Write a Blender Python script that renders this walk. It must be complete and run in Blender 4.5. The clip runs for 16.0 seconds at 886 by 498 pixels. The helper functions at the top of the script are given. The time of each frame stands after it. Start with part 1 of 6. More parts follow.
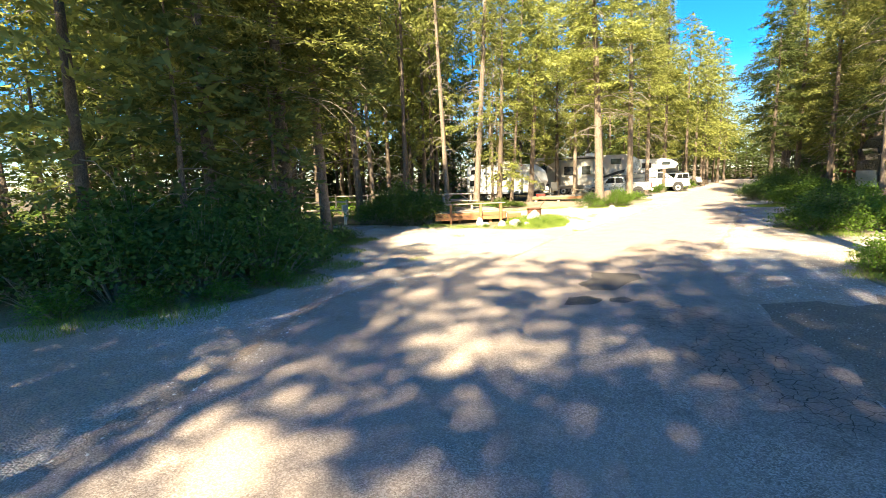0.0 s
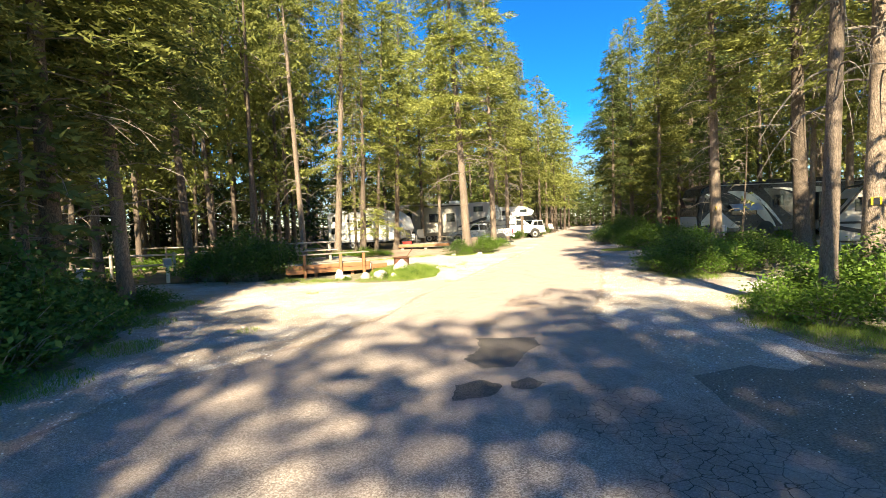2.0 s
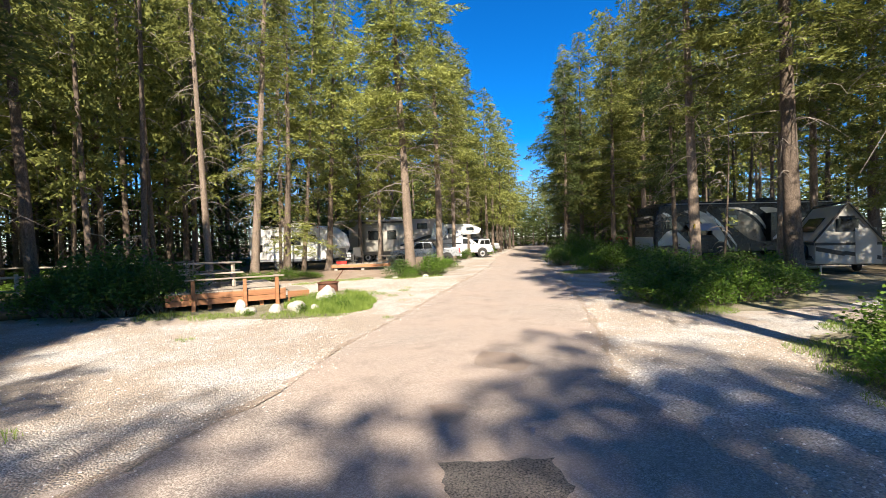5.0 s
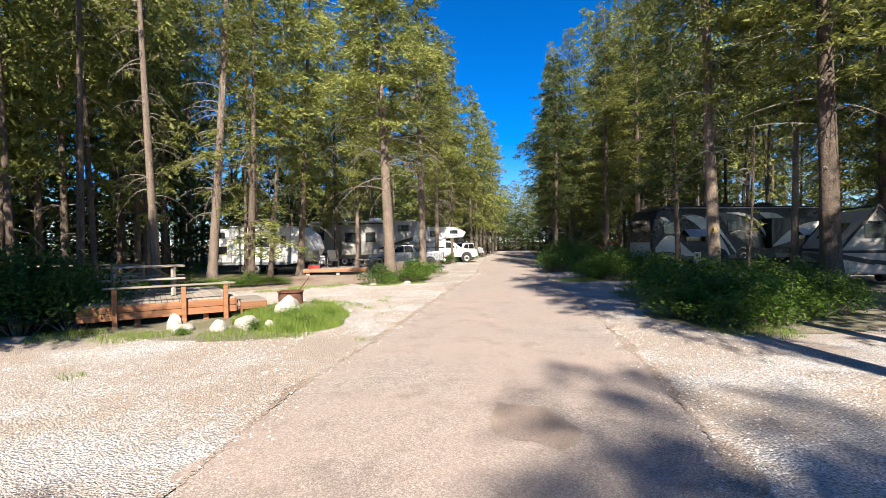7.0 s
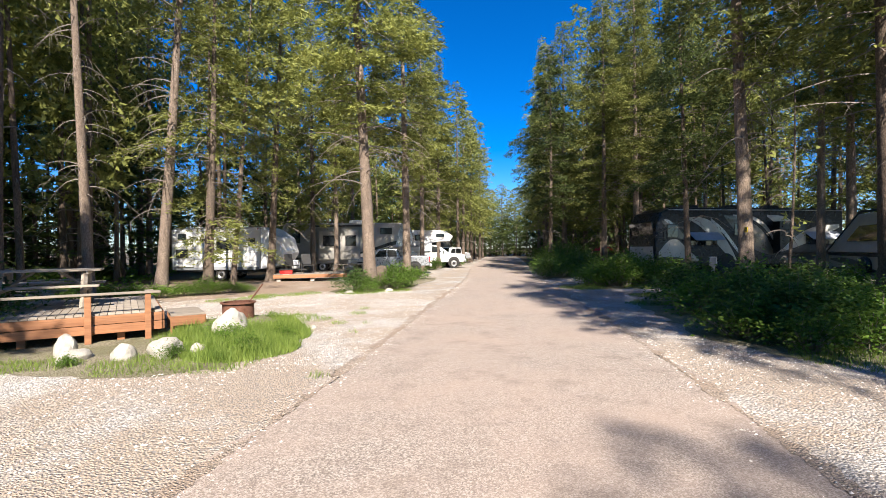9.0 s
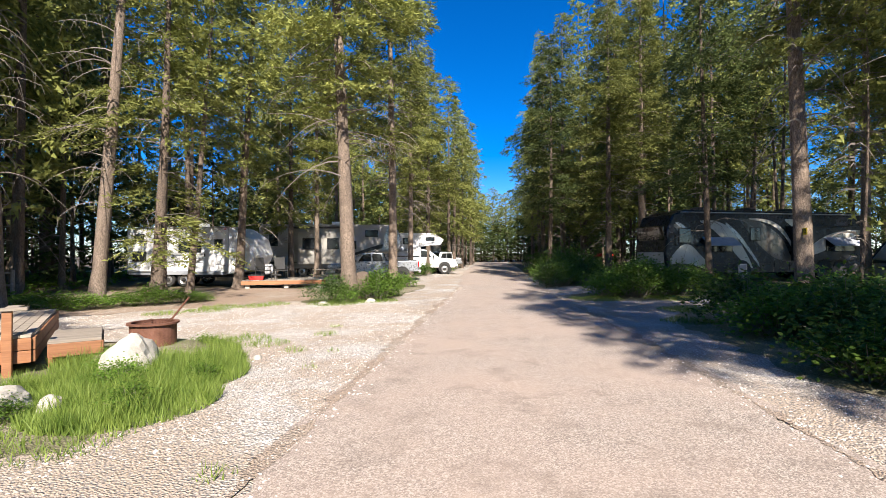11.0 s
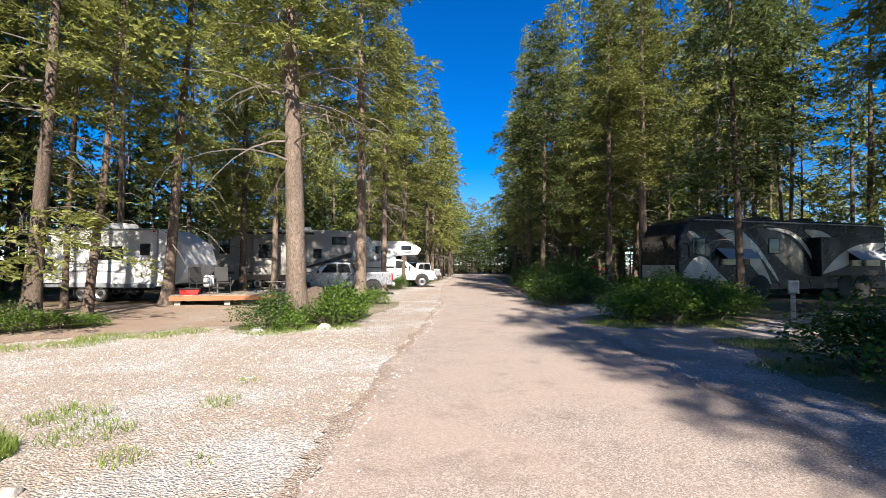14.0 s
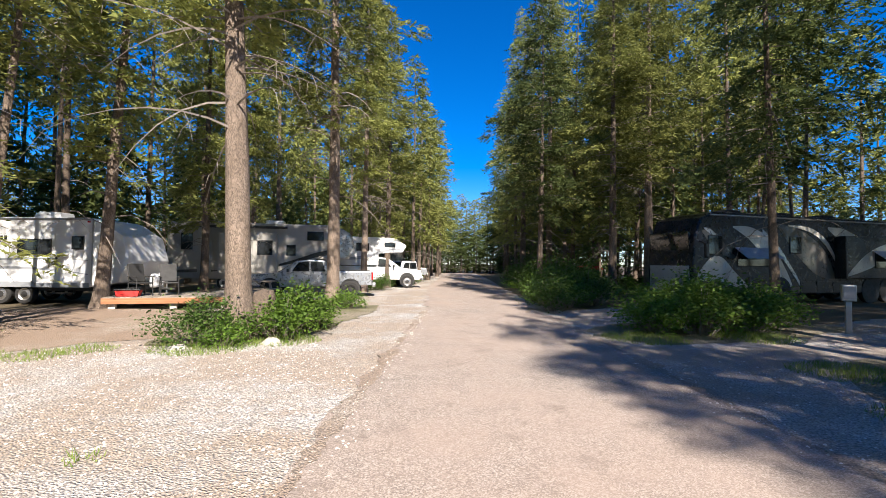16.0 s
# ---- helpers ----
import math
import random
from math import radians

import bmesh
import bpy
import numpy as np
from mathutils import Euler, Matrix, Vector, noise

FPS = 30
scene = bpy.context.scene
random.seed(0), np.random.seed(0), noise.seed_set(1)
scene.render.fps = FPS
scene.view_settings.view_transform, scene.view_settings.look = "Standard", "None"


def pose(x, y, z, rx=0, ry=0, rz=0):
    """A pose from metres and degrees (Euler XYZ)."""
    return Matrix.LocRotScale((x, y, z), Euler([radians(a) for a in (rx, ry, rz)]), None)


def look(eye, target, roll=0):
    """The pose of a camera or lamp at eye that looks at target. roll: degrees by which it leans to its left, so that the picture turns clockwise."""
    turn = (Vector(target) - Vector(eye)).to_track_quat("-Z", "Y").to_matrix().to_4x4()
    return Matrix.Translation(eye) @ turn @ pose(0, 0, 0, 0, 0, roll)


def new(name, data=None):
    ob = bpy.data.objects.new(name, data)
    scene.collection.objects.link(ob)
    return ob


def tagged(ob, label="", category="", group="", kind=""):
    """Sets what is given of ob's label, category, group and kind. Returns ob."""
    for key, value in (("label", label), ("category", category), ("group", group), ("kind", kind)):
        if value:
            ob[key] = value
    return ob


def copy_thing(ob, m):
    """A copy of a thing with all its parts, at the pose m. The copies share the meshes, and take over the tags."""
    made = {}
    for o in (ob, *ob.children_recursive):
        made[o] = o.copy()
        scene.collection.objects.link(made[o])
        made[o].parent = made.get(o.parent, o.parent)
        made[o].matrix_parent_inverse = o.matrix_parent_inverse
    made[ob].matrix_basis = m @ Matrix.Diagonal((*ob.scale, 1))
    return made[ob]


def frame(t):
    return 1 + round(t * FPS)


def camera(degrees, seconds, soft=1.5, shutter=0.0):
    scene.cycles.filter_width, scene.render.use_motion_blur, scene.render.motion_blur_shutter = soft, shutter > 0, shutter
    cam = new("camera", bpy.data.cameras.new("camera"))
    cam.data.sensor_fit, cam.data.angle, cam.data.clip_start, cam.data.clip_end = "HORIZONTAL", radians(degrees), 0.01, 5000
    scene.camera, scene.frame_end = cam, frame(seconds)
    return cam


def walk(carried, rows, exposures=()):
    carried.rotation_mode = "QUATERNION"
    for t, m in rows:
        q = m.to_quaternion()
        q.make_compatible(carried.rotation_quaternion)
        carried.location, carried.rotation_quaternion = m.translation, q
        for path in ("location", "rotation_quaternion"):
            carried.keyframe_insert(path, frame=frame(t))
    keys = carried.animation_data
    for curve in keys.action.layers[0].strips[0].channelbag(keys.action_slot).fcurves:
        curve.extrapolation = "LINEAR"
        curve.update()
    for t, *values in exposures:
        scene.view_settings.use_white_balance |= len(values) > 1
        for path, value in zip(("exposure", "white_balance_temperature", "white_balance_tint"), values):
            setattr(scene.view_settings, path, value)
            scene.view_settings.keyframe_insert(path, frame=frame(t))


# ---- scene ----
cam = camera(86.1, 16.0, soft=0.6)
PATH = [
    (0, (2.131, -0.773, 2.041), (1.854, 1.186, 1.745), -2.0),
    (0.5, (2.174, -0.214, 2.049), (2.079, 1.766, 1.79), -2.2),
    (1, (2.209, 0.415, 2.03), (2.261, 2.404, 1.821), -2.3),
    (1.5, (2.252, 1.067, 1.953), (2.431, 3.053, 1.797), -2.4),
    (2, (2.237, 1.723, 1.915), (2.52, 3.7, 1.801), -2.2),
    (2.5, (2.234, 2.389, 1.914), (2.575, 4.357, 1.819), -2.0),
    (3, (2.305, 3.038, 1.9), (2.698, 4.997, 1.813), -2.0),
    (3.5, (2.343, 3.665, 1.89), (2.805, 5.61, 1.827), -1.7),
    (4, (2.468, 4.268, 1.885), (2.957, 6.206, 1.833), -1.7),
    (6.5, (3.287, 7.266, 1.761), (3.878, 9.177, 1.73), -1.0),
    (7, (3.315, 7.896, 1.762), (3.925, 9.801, 1.736), -0.9),
    (7.5, (3.459, 8.528, 1.716), (4.087, 10.427, 1.7), -0.9),
    (8, (3.565, 9.147, 1.701), (4.212, 11.04, 1.69), -0.8),
    (8.5, (3.767, 9.745, 1.643), (4.428, 11.632, 1.636), -0.7),
    (9, (3.992, 10.351, 1.607), (4.664, 12.234, 1.606), -0.7),
    (11.5, (5.003, 13.48, 1.54), (5.729, 15.343, 1.567), -0.2),
    (12, (5.216, 14.068, 1.513), (5.953, 15.927, 1.549), -0.2),
    (12.5, (5.423, 14.658, 1.484), (6.178, 16.51, 1.534), -0.1),
    (13, (5.6, 15.231, 1.531), (6.373, 17.074, 1.589), 0.1),
    (13.5, (5.869, 15.803, 1.555), (6.662, 17.639, 1.618), 0.1),
    (14, (6.087, 16.41, 1.55), (6.894, 18.239, 1.617), 0.3),
    (14.5, (6.399, 16.984, 1.54), (7.218, 18.807, 1.609), 0.4),
    (15, (6.641, 17.562, 1.545), (7.469, 19.382, 1.61), 0.5),
    (15.5, (6.915, 18.149, 1.519), (7.753, 19.964, 1.581), 0.6),
    (16, (7.208, 18.71, 1.528), (8.059, 20.519, 1.592), 0.7),
]
EXPOSURES = [(0.0, 2.4, 8700, 4), (1.5, 2.1, 8500, 4), (3.5, 1.68, 7700, 7), (6.5, 1.26, 6600, 10), (16.0, 1.2, 6500, 12)]
walk(cam, [(t, look(eye, target, roll)) for t, eye, target, roll in PATH], EXPOSURES)

# ---- light ----
SUN_ELEV, SHADE_DIR = radians(40), Vector((0.2, 0.98, 0)).normalized()
to_sun = (-SHADE_DIR * math.cos(SUN_ELEV) + Vector((0, 0, math.sin(SUN_ELEV)))).normalized()
world = bpy.data.worlds.new("sky_world")
scene.world = world
world.use_nodes = True
wt = world.node_tree
sky = wt.nodes.new("ShaderNodeTexSky")
sky.sky_type = "NISHITA"
sky.sun_disc = False
sky.sun_elevation = SUN_ELEV
sky.sun_rotation = math.atan2(to_sun.x, to_sun.y)
sky.air_density, sky.dust_density, sky.ozone_density, sky.altitude = 1.0, 0.0, 6.0, 1200
deep = wt.nodes.new("ShaderNodeHueSaturation")
deep.inputs["Saturation"].default_value = 1.4
deep.inputs["Hue"].default_value = 0.51
wt.links.new(sky.outputs[0], deep.inputs["Color"])
wt.links.new(deep.outputs[0], wt.nodes["Background"].inputs[0])
wt.nodes["Background"].inputs[1].default_value = 0.08
sun_data = bpy.data.lights.new("sun", "SUN")
sun_data.energy, sun_data.angle, sun_data.color = 5.0, radians(0.55), (1.0, 0.91, 0.79)
sun = new("sun", sun_data)
sun.matrix_world = look(to_sun * 100, (0, 0, 0))


# ---- materials ----
def node_mat(name):
    m = bpy.data.materials.new(name)
    m.use_nodes = True
    nt = m.node_tree
    return m, nt, nt.nodes["Principled BSDF"]


def ramp(nt, fac, stops):
    r = nt.nodes.new("ShaderNodeValToRGB")
    e = r.color_ramp.elements
    e[0].position, e[0].color = stops[0][0], (*stops[0][1], 1)
    e[1].position, e[1].color = stops[-1][0], (*stops[-1][1], 1)
    for p, c in stops[1:-1]:
        e.new(p).color = (*c, 1)
    nt.links.new(fac, r.inputs[0])
    return r.outputs[0]


def noise_tex(nt, scale, detail=4.0, rough=0.6, coord="Object", stretch=None):
    tc = nt.nodes.new("ShaderNodeTexCoord")
    n = nt.nodes.new("ShaderNodeTexNoise")
    n.inputs["Scale"].default_value, n.inputs["Detail"].default_value, n.inputs["Roughness"].default_value = scale, detail, rough
    src = tc.outputs[coord]
    if stretch:
        mp = nt.nodes.new("ShaderNodeMapping")
        mp.inputs["Scale"].default_value = stretch
        nt.links.new(src, mp.inputs[0])
        src = mp.outputs[0]
    nt.links.new(src, n.inputs[0])
    return n.outputs["Fac"]


def voronoi(nt, scale, feature="F1", coord="Object", out="Distance", warp=0.0, stretch=None):
    tc = nt.nodes.new("ShaderNodeTexCoord")
    v = nt.nodes.new("ShaderNodeTexVoronoi")
    v.feature = feature
    v.inputs["Scale"].default_value = scale
    src = tc.outputs[coord]
    if stretch:
        mp = nt.nodes.new("ShaderNodeMapping")
        mp.inputs["Scale"].default_value = stretch
        nt.links.new(src, mp.inputs[0])
        src = mp.outputs[0]
    if warp:
        n = nt.nodes.new("ShaderNodeTexNoise")
        n.inputs["Scale"].default_value = scale * 0.8
        nt.links.new(src, n.inputs[0])
        a = nt.nodes.new("ShaderNodeVectorMath")
        a.operation = "SCALE"
        a.inputs["Scale"].default_value = warp
        nt.links.new(n.outputs["Color"], a.inputs[0])
        b = nt.nodes.new("ShaderNodeVectorMath")
        nt.links.new(src, b.inputs[0])
        nt.links.new(a.outputs[0], b.inputs[1])
        src = b.outputs[0]
    nt.links.new(src, v.inputs["Vector"])
    return v.outputs[out]


def mix(nt, fac, a, b, blend="MIX"):
    m = nt.nodes.new("ShaderNodeMix")
    m.data_type, m.blend_type = "RGBA", blend
    for sock, v in ((m.inputs[0], fac), (m.inputs[6], a), (m.inputs[7], b)):
        if isinstance(v, bpy.types.NodeSocket):
            nt.links.new(v, sock)
        else:
            sock.default_value = v if not isinstance(v, tuple) else (*v, 1)
    return m.outputs[2]


def bump(nt, bsdf, height, strength=0.5, dist=0.01):
    b = nt.nodes.new("ShaderNodeBump")
    b.inputs["Strength"].default_value, b.inputs["Distance"].default_value = strength, dist
    nt.links.new(height, b.inputs["Height"])
    nt.links.new(b.outputs[0], bsdf.inputs["Normal"])


def random_tone(nt, colour, low=0.75, high=1.25):
    oi = nt.nodes.new("ShaderNodeObjectInfo")
    mr = nt.nodes.new("ShaderNodeMapRange")
    mr.inputs[3].default_value, mr.inputs[4].default_value = low, high
    nt.links.new(oi.outputs["Random"], mr.inputs[0])
    h = nt.nodes.new("ShaderNodeHueSaturation")
    nt.links.new(mr.outputs[0], h.inputs["Value"])
    nt.links.new(colour, h.inputs["Color"])
    return h.outputs[0]


def surface(name, dark, light, scale=3.0, rough=0.7, metal=0.0, bumpy=0.2, fine=40.0, stretch=None, vary=False):
    """Two-scale mottled surface."""
    m, nt, b = node_mat(name)
    big = noise_tex(nt, scale, 5, 0.6, stretch=stretch)
    small = noise_tex(nt, fine, 3, 0.7, stretch=stretch)
    c = ramp(nt, big, [(0.3, dark), (0.7, light)])
    c = mix(nt, 0.35, c, ramp(nt, small, [(0.3, tuple(v * 0.7 for v in dark)), (0.7, light)]))
    if vary:
        c = random_tone(nt, c)
    nt.links.new(c, b.inputs["Base Color"])
    b.inputs["Roughness"].default_value, b.inputs["Metallic"].default_value = rough, metal
    if bumpy:
        bump(nt, b, small, bumpy, 0.01)
    return m


def paint(name, colour, rough=0.3, metal=0.0, coat=0.0):
    """Sprayed panel with a faint film of dust."""
    m, nt, b = node_mat(name)
    n = noise_tex(nt, 1.3, 6, 0.65)
    c = ramp(nt, n, [(0.35, tuple(v * 0.86 for v in colour)), (0.65, colour)])
    nt.links.new(c, b.inputs["Base Color"])
    nt.links.new(ramp(nt, noise_tex(nt, 9, 3), [(0.3, (rough * 0.8,) * 3), (0.8, (min(1, rough * 1.5),) * 3)]), b.inputs["Roughness"])
    b.inputs["Metallic"].default_value = metal
    b.inputs["Coat Weight"].default_value = coat
    return m


def leaf_mat(name, dark, light, trans=0.35, clump=0.9, even=0.5, rough=0.55, gloss=0.3):
    m, nt, b = node_mat(name)
    geo = nt.nodes.new("ShaderNodeNewGeometry")
    c = ramp(nt, geo.outputs["Random Per Island"], [(0.0, dark), (0.55, tuple((x + y) / 2 for x, y in zip(dark, light))), (1.0, light)])
    c = mix(nt, even, c, ramp(nt, noise_tex(nt, clump, 3), [(0.3, dark), (0.7, light)]))
    c = random_tone(nt, c, 0.75, 1.3)
    nt.links.new(c, b.inputs["Base Color"])
    b.inputs["Roughness"].default_value = rough
    b.inputs["Specular IOR Level"].default_value = gloss
    t = nt.nodes.new("ShaderNodeBsdfTranslucent")
    nt.links.new(c, t.inputs[0])
    ms = nt.nodes.new("ShaderNodeMixShader")
    ms.inputs[0].default_value = trans
    nt.links.new(b.outputs[0], ms.inputs[1])
    nt.links.new(t.outputs[0], ms.inputs[2])
    nt.links.new(ms.outputs[0], nt.nodes["Material Output"].inputs[0])
    return m


def bark_mat(name, dark, light):
    m, nt, b = node_mat(name)
    v = voronoi(nt, 17, "DISTANCE_TO_EDGE", warp=0.25, stretch=(1, 1, 0.38))
    n = noise_tex(nt, 5, 6, 0.7, stretch=(1, 1, 0.25))
    f = noise_tex(nt, 45, 4, 0.7, stretch=(1, 1, 0.4))
    c = ramp(nt, n, [(0.3, dark), (0.7, light)])
    c = mix(nt, ramp(nt, v, [(0.0, (1, 1, 1)), (0.16, (0, 0, 0))]), c, tuple(x * 0.25 for x in dark))
    c = mix(nt, 0.4, c, ramp(nt, f, [(0.3, dark), (0.75, light)]))
    c = random_tone(nt, c, 0.8, 1.2)
    nt.links.new(c, b.inputs["Base Color"])
    b.inputs["Roughness"].default_value = 0.95
    bump(nt, b, mix(nt, 0.5, v, f), 0.9, 0.04)
    return m


def gravel_mat(name, dark, mid, light, dirt, dirt_amount=0.45, chips=40):
    m, nt, b = node_mat(name)
    cell = voronoi(nt, chips, out="Color", warp=0.012)
    sep = nt.nodes.new("ShaderNodeSeparateColor")
    nt.links.new(cell, sep.inputs[0])
    c = ramp(nt, sep.outputs[0], [(0.0, dark), (0.45, mid), (1.0, light)])
    cell2 = voronoi(nt, chips * 2.3, out="Color")
    sep2 = nt.nodes.new("ShaderNodeSeparateColor")
    nt.links.new(cell2, sep2.inputs[0])
    c = mix(nt, 0.45, c, ramp(nt, sep2.outputs[1], [(0.0, dark), (0.5, mid), (1.0, light)]))
    n = noise_tex(nt, 0.45, 7, 0.7)
    c = mix(nt, ramp(nt, n, [(dirt_amount, (1, 1, 1)), (dirt_amount + 0.18, (0, 0, 0))]), c, mix(nt, 0.7, c, dirt))
    dist = voronoi(nt, chips, warp=0.012)
    c = mix(nt, ramp(nt, dist, [(0.42, (0, 0, 0)), (0.85, (1, 1, 1))]), c, tuple(v * 0.7 for v in dark))
    nt.links.new(c, b.inputs["Base Color"])
    b.inputs["Roughness"].default_value = 0.95
    inv = ramp(nt, dist, [(0.0, (1, 1, 1)), (0.8, (0, 0, 0))])
    bump(nt, b, inv, 0.9, 0.018)
    return m


def asphalt_mat(name):
    """Old chip-seal: tan dust over grey aggregate, with alligator cracks in worn stretches."""
    m, nt, b = node_mat(name)
    grain = voronoi(nt, 95, out="Color")
    sep = nt.nodes.new("ShaderNodeSeparateColor")
    nt.links.new(grain, sep.inputs[0])
    base = ramp(nt, sep.outputs[0], [(0.0, (0.13, 0.115, 0.1)), (0.5, (0.3, 0.25, 0.218)), (1.0, (0.56, 0.5, 0.45))])
    wear = noise_tex(nt, 0.35, 7, 0.65)
    base = mix(nt, ramp(nt, wear, [(0.35, (0, 0, 0)), (0.65, (0.7, 0.7, 0.7))]), base, (0.4, 0.312, 0.26))
    base = mix(nt, ramp(nt, noise_tex(nt, 1.6, 6, 0.7), [(0.52, (0, 0, 0)), (0.75, (0.6, 0.6, 0.6))]), base, (0.15, 0.12, 0.1))
    crack = voronoi(nt, 7.5, "DISTANCE_TO_EDGE", warp=0.1)
    line = ramp(nt, crack, [(0.01, (1, 1, 1)), (0.035, (0, 0, 0))])
    # cracked stretch of the carriageway near the start of the walk
    tc = nt.nodes.new("ShaderNodeTexCoord")
    sub = nt.nodes.new("ShaderNodeVectorMath")
    sub.operation = "DISTANCE"
    sub.inputs[1].default_value = (4.75 * 1.5, 4.7 * 0.6, 0)
    mp = nt.nodes.new("ShaderNodeMapping")
    mp.inputs["Scale"].default_value = (1.5, 0.6, 1)
    nt.links.new(tc.outputs["Object"], mp.inputs[0])
    nt.links.new(mp.outputs[0], sub.inputs[0])
    wob = nt.nodes.new("ShaderNodeMath")
    nt.links.new(sub.outputs["Value"], wob.inputs[0])
    nt.links.new(ramp(nt, noise_tex(nt, 1.1, 5, 0.65), [(0.3, (0, 0, 0)), (0.7, (1.3, 1.3, 1.3))]), wob.inputs[1])
    mr = nt.nodes.new("ShaderNodeMapRange")
    mr.inputs[1].default_value, mr.inputs[2].default_value, mr.inputs[3].default_value, mr.inputs[4].default_value = 1.3, 2.3, 1.0, 0.0
    nt.links.new(wob.outputs[0], mr.inputs[0])
    old = nt.nodes.new("ShaderNodeMath")
    old.operation = "MULTIPLY"
    old.inputs[1].default_value = 0.62
    nt.links.new(mr.outputs[0], old.inputs[0])
    base = mix(nt, old.outputs[0], base, (0.13, 0.115, 0.105))
    mu = nt.nodes.new("ShaderNodeMath")
    mu.operation = "MULTIPLY"
    nt.links.new(mr.outputs[0], mu.inputs[0])
    nt.links.new(line, mu.inputs[1])
    c = mix(nt, mu.outputs[0], base, (0.03, 0.027, 0.025))
    nt.links.new(c, b.inputs["Base Color"])
    b.inputs["Roughness"].default_value = 0.9
    bump(nt, b, mix(nt, mu.outputs[0], sep.outputs[1], (0, 0, 0)), 0.6, 0.008)
    return m


MAT_FLOOR = surface("forest_floor", (0.05, 0.045, 0.025), (0.16, 0.12, 0.07), 0.8, 0.95, bumpy=0.8, fine=22)
MAT_DIRT = gravel_mat("dirt_and_gravel", (0.24, 0.19, 0.145), (0.42, 0.34, 0.27), (0.72, 0.66, 0.58), (0.32, 0.21, 0.14), 0.5)
MAT_TURF = gravel_mat("thin_turf", (0.17, 0.14, 0.095), (0.33, 0.28, 0.2), (0.56, 0.51, 0.43), (0.13, 0.14, 0.045), 0.45)
MAT_GRAVEL = gravel_mat("crushed_gravel", (0.3, 0.285, 0.27), (0.56, 0.548, 0.53), (0.83, 0.825, 0.81), (0.4, 0.285, 0.185), 0.455, 46)
MAT_VERGE = gravel_mat("trodden_dark_gravel", (0.17, 0.15, 0.13), (0.33, 0.29, 0.255), (0.56, 0.52, 0.48), (0.2, 0.16, 0.12), 0.52, 46)
MAT_CRUMB = gravel_mat("crumbled_road_edge", (0.26, 0.22, 0.18), (0.42, 0.35, 0.29), (0.7, 0.63, 0.56), (0.36, 0.26, 0.19), 0.45, 55)
MAT_ASPHALT = asphalt_mat("worn_chip_seal")
MAT_PATCH = gravel_mat("fresh_asphalt_patch", (0.045, 0.043, 0.042), (0.1, 0.095, 0.09), (0.22, 0.21, 0.2), (0.26, 0.22, 0.19), 0.5, 60)
MAT_WORN = gravel_mat("old_repair_patch", (0.37, 0.295, 0.245), (0.49, 0.4, 0.34), (0.62, 0.53, 0.47), (0.36, 0.26, 0.2), 0.5, 70)
MAT_STONE = surface("pale_granite", (0.28, 0.26, 0.225), (0.56, 0.53, 0.47), 5, 0.9, bumpy=0.7, fine=50)


def stone_mat():
    """Crushed limestone chips, each of its own tone."""
    m, nt, b = node_mat("gravel_stone")
    geo = nt.nodes.new("ShaderNodeNewGeometry")
    c = ramp(nt, geo.outputs["Random Per Island"], [(0.0, (0.24, 0.19, 0.15)), (0.25, (0.45, 0.4, 0.35)), (0.6, (0.68, 0.64, 0.58)), (1.0, (0.88, 0.85, 0.8))])
    c = mix(nt, 0.25, c, ramp(nt, noise_tex(nt, 60, 3), [(0.3, (0.3, 0.26, 0.22)), (0.7, (0.75, 0.71, 0.66))]))
    nt.links.new(c, b.inputs["Base Color"])
    b.inputs["Roughness"].default_value = 0.92
    return m


MAT_PEBBLE = stone_mat()
MAT_BARK = bark_mat("fir_bark", (0.075, 0.055, 0.043), (0.28, 0.215, 0.165))
MAT_BARK_PALE = bark_mat("larch_bark", (0.12, 0.088, 0.066), (0.42, 0.33, 0.26))
MAT_TWIG = surface("dead_twig", (0.15, 0.125, 0.105), (0.33, 0.29, 0.25), 6, 0.95, bumpy=0.2)
MAT_NEEDLE = leaf_mat("fir_needles", (0.07, 0.092, 0.028), (0.37, 0.39, 0.115), 0.36, 2.2, 0.72, 0.8, 0.12)
MAT_NEEDLE_DARK = leaf_mat("spruce_needles", (0.05, 0.075, 0.028), (0.155, 0.195, 0.065), 0.4, 2.2, 0.72, 0.8, 0.12)
# shrub leaf with the thicket's shade put into its colour
MAT_LEAF_SHADED = leaf_mat("shaded_shrub_leaf", (0.025, 0.06, 0.012), (0.12, 0.2, 0.04), 0.35)
MAT_LEAF = leaf_mat("shrub_leaf", (0.05, 0.11, 0.014), (0.21, 0.34, 0.055), 0.45)
MAT_GRASS = leaf_mat("grass_blade", (0.085, 0.16, 0.025), (0.33, 0.42, 0.1), 0.45, 3.0)
MAT_CEDAR = surface("stained_cedar", (0.2, 0.08, 0.035), (0.4, 0.19, 0.09), 2, 0.65, bumpy=0.3, fine=14, stretch=(0.3, 6, 6), vary=True)
MAT_GREYWOOD = surface("weathered_wood", (0.2, 0.17, 0.14), (0.45, 0.39, 0.32), 2, 0.85, bumpy=0.35, fine=14, stretch=(0.4, 6, 6), vary=True)
MAT_RUST = surface("rusted_steel", (0.12, 0.05, 0.03), (0.27, 0.13, 0.09), 6, 0.8, 0.4, bumpy=0.3)
MAT_CONCRETE = surface("concrete_block", (0.38, 0.36, 0.33), (0.6, 0.57, 0.53), 4, 0.9)
MAT_WHITE = paint("white_fibreglass", (0.8, 0.81, 0.82), 0.32)
# warm white, greyed in the colour for the tree shade on its two vehicles
MAT_CREAM_SHADED = paint("warm_white_toned_for_shade", (0.42, 0.405, 0.375), 0.35)
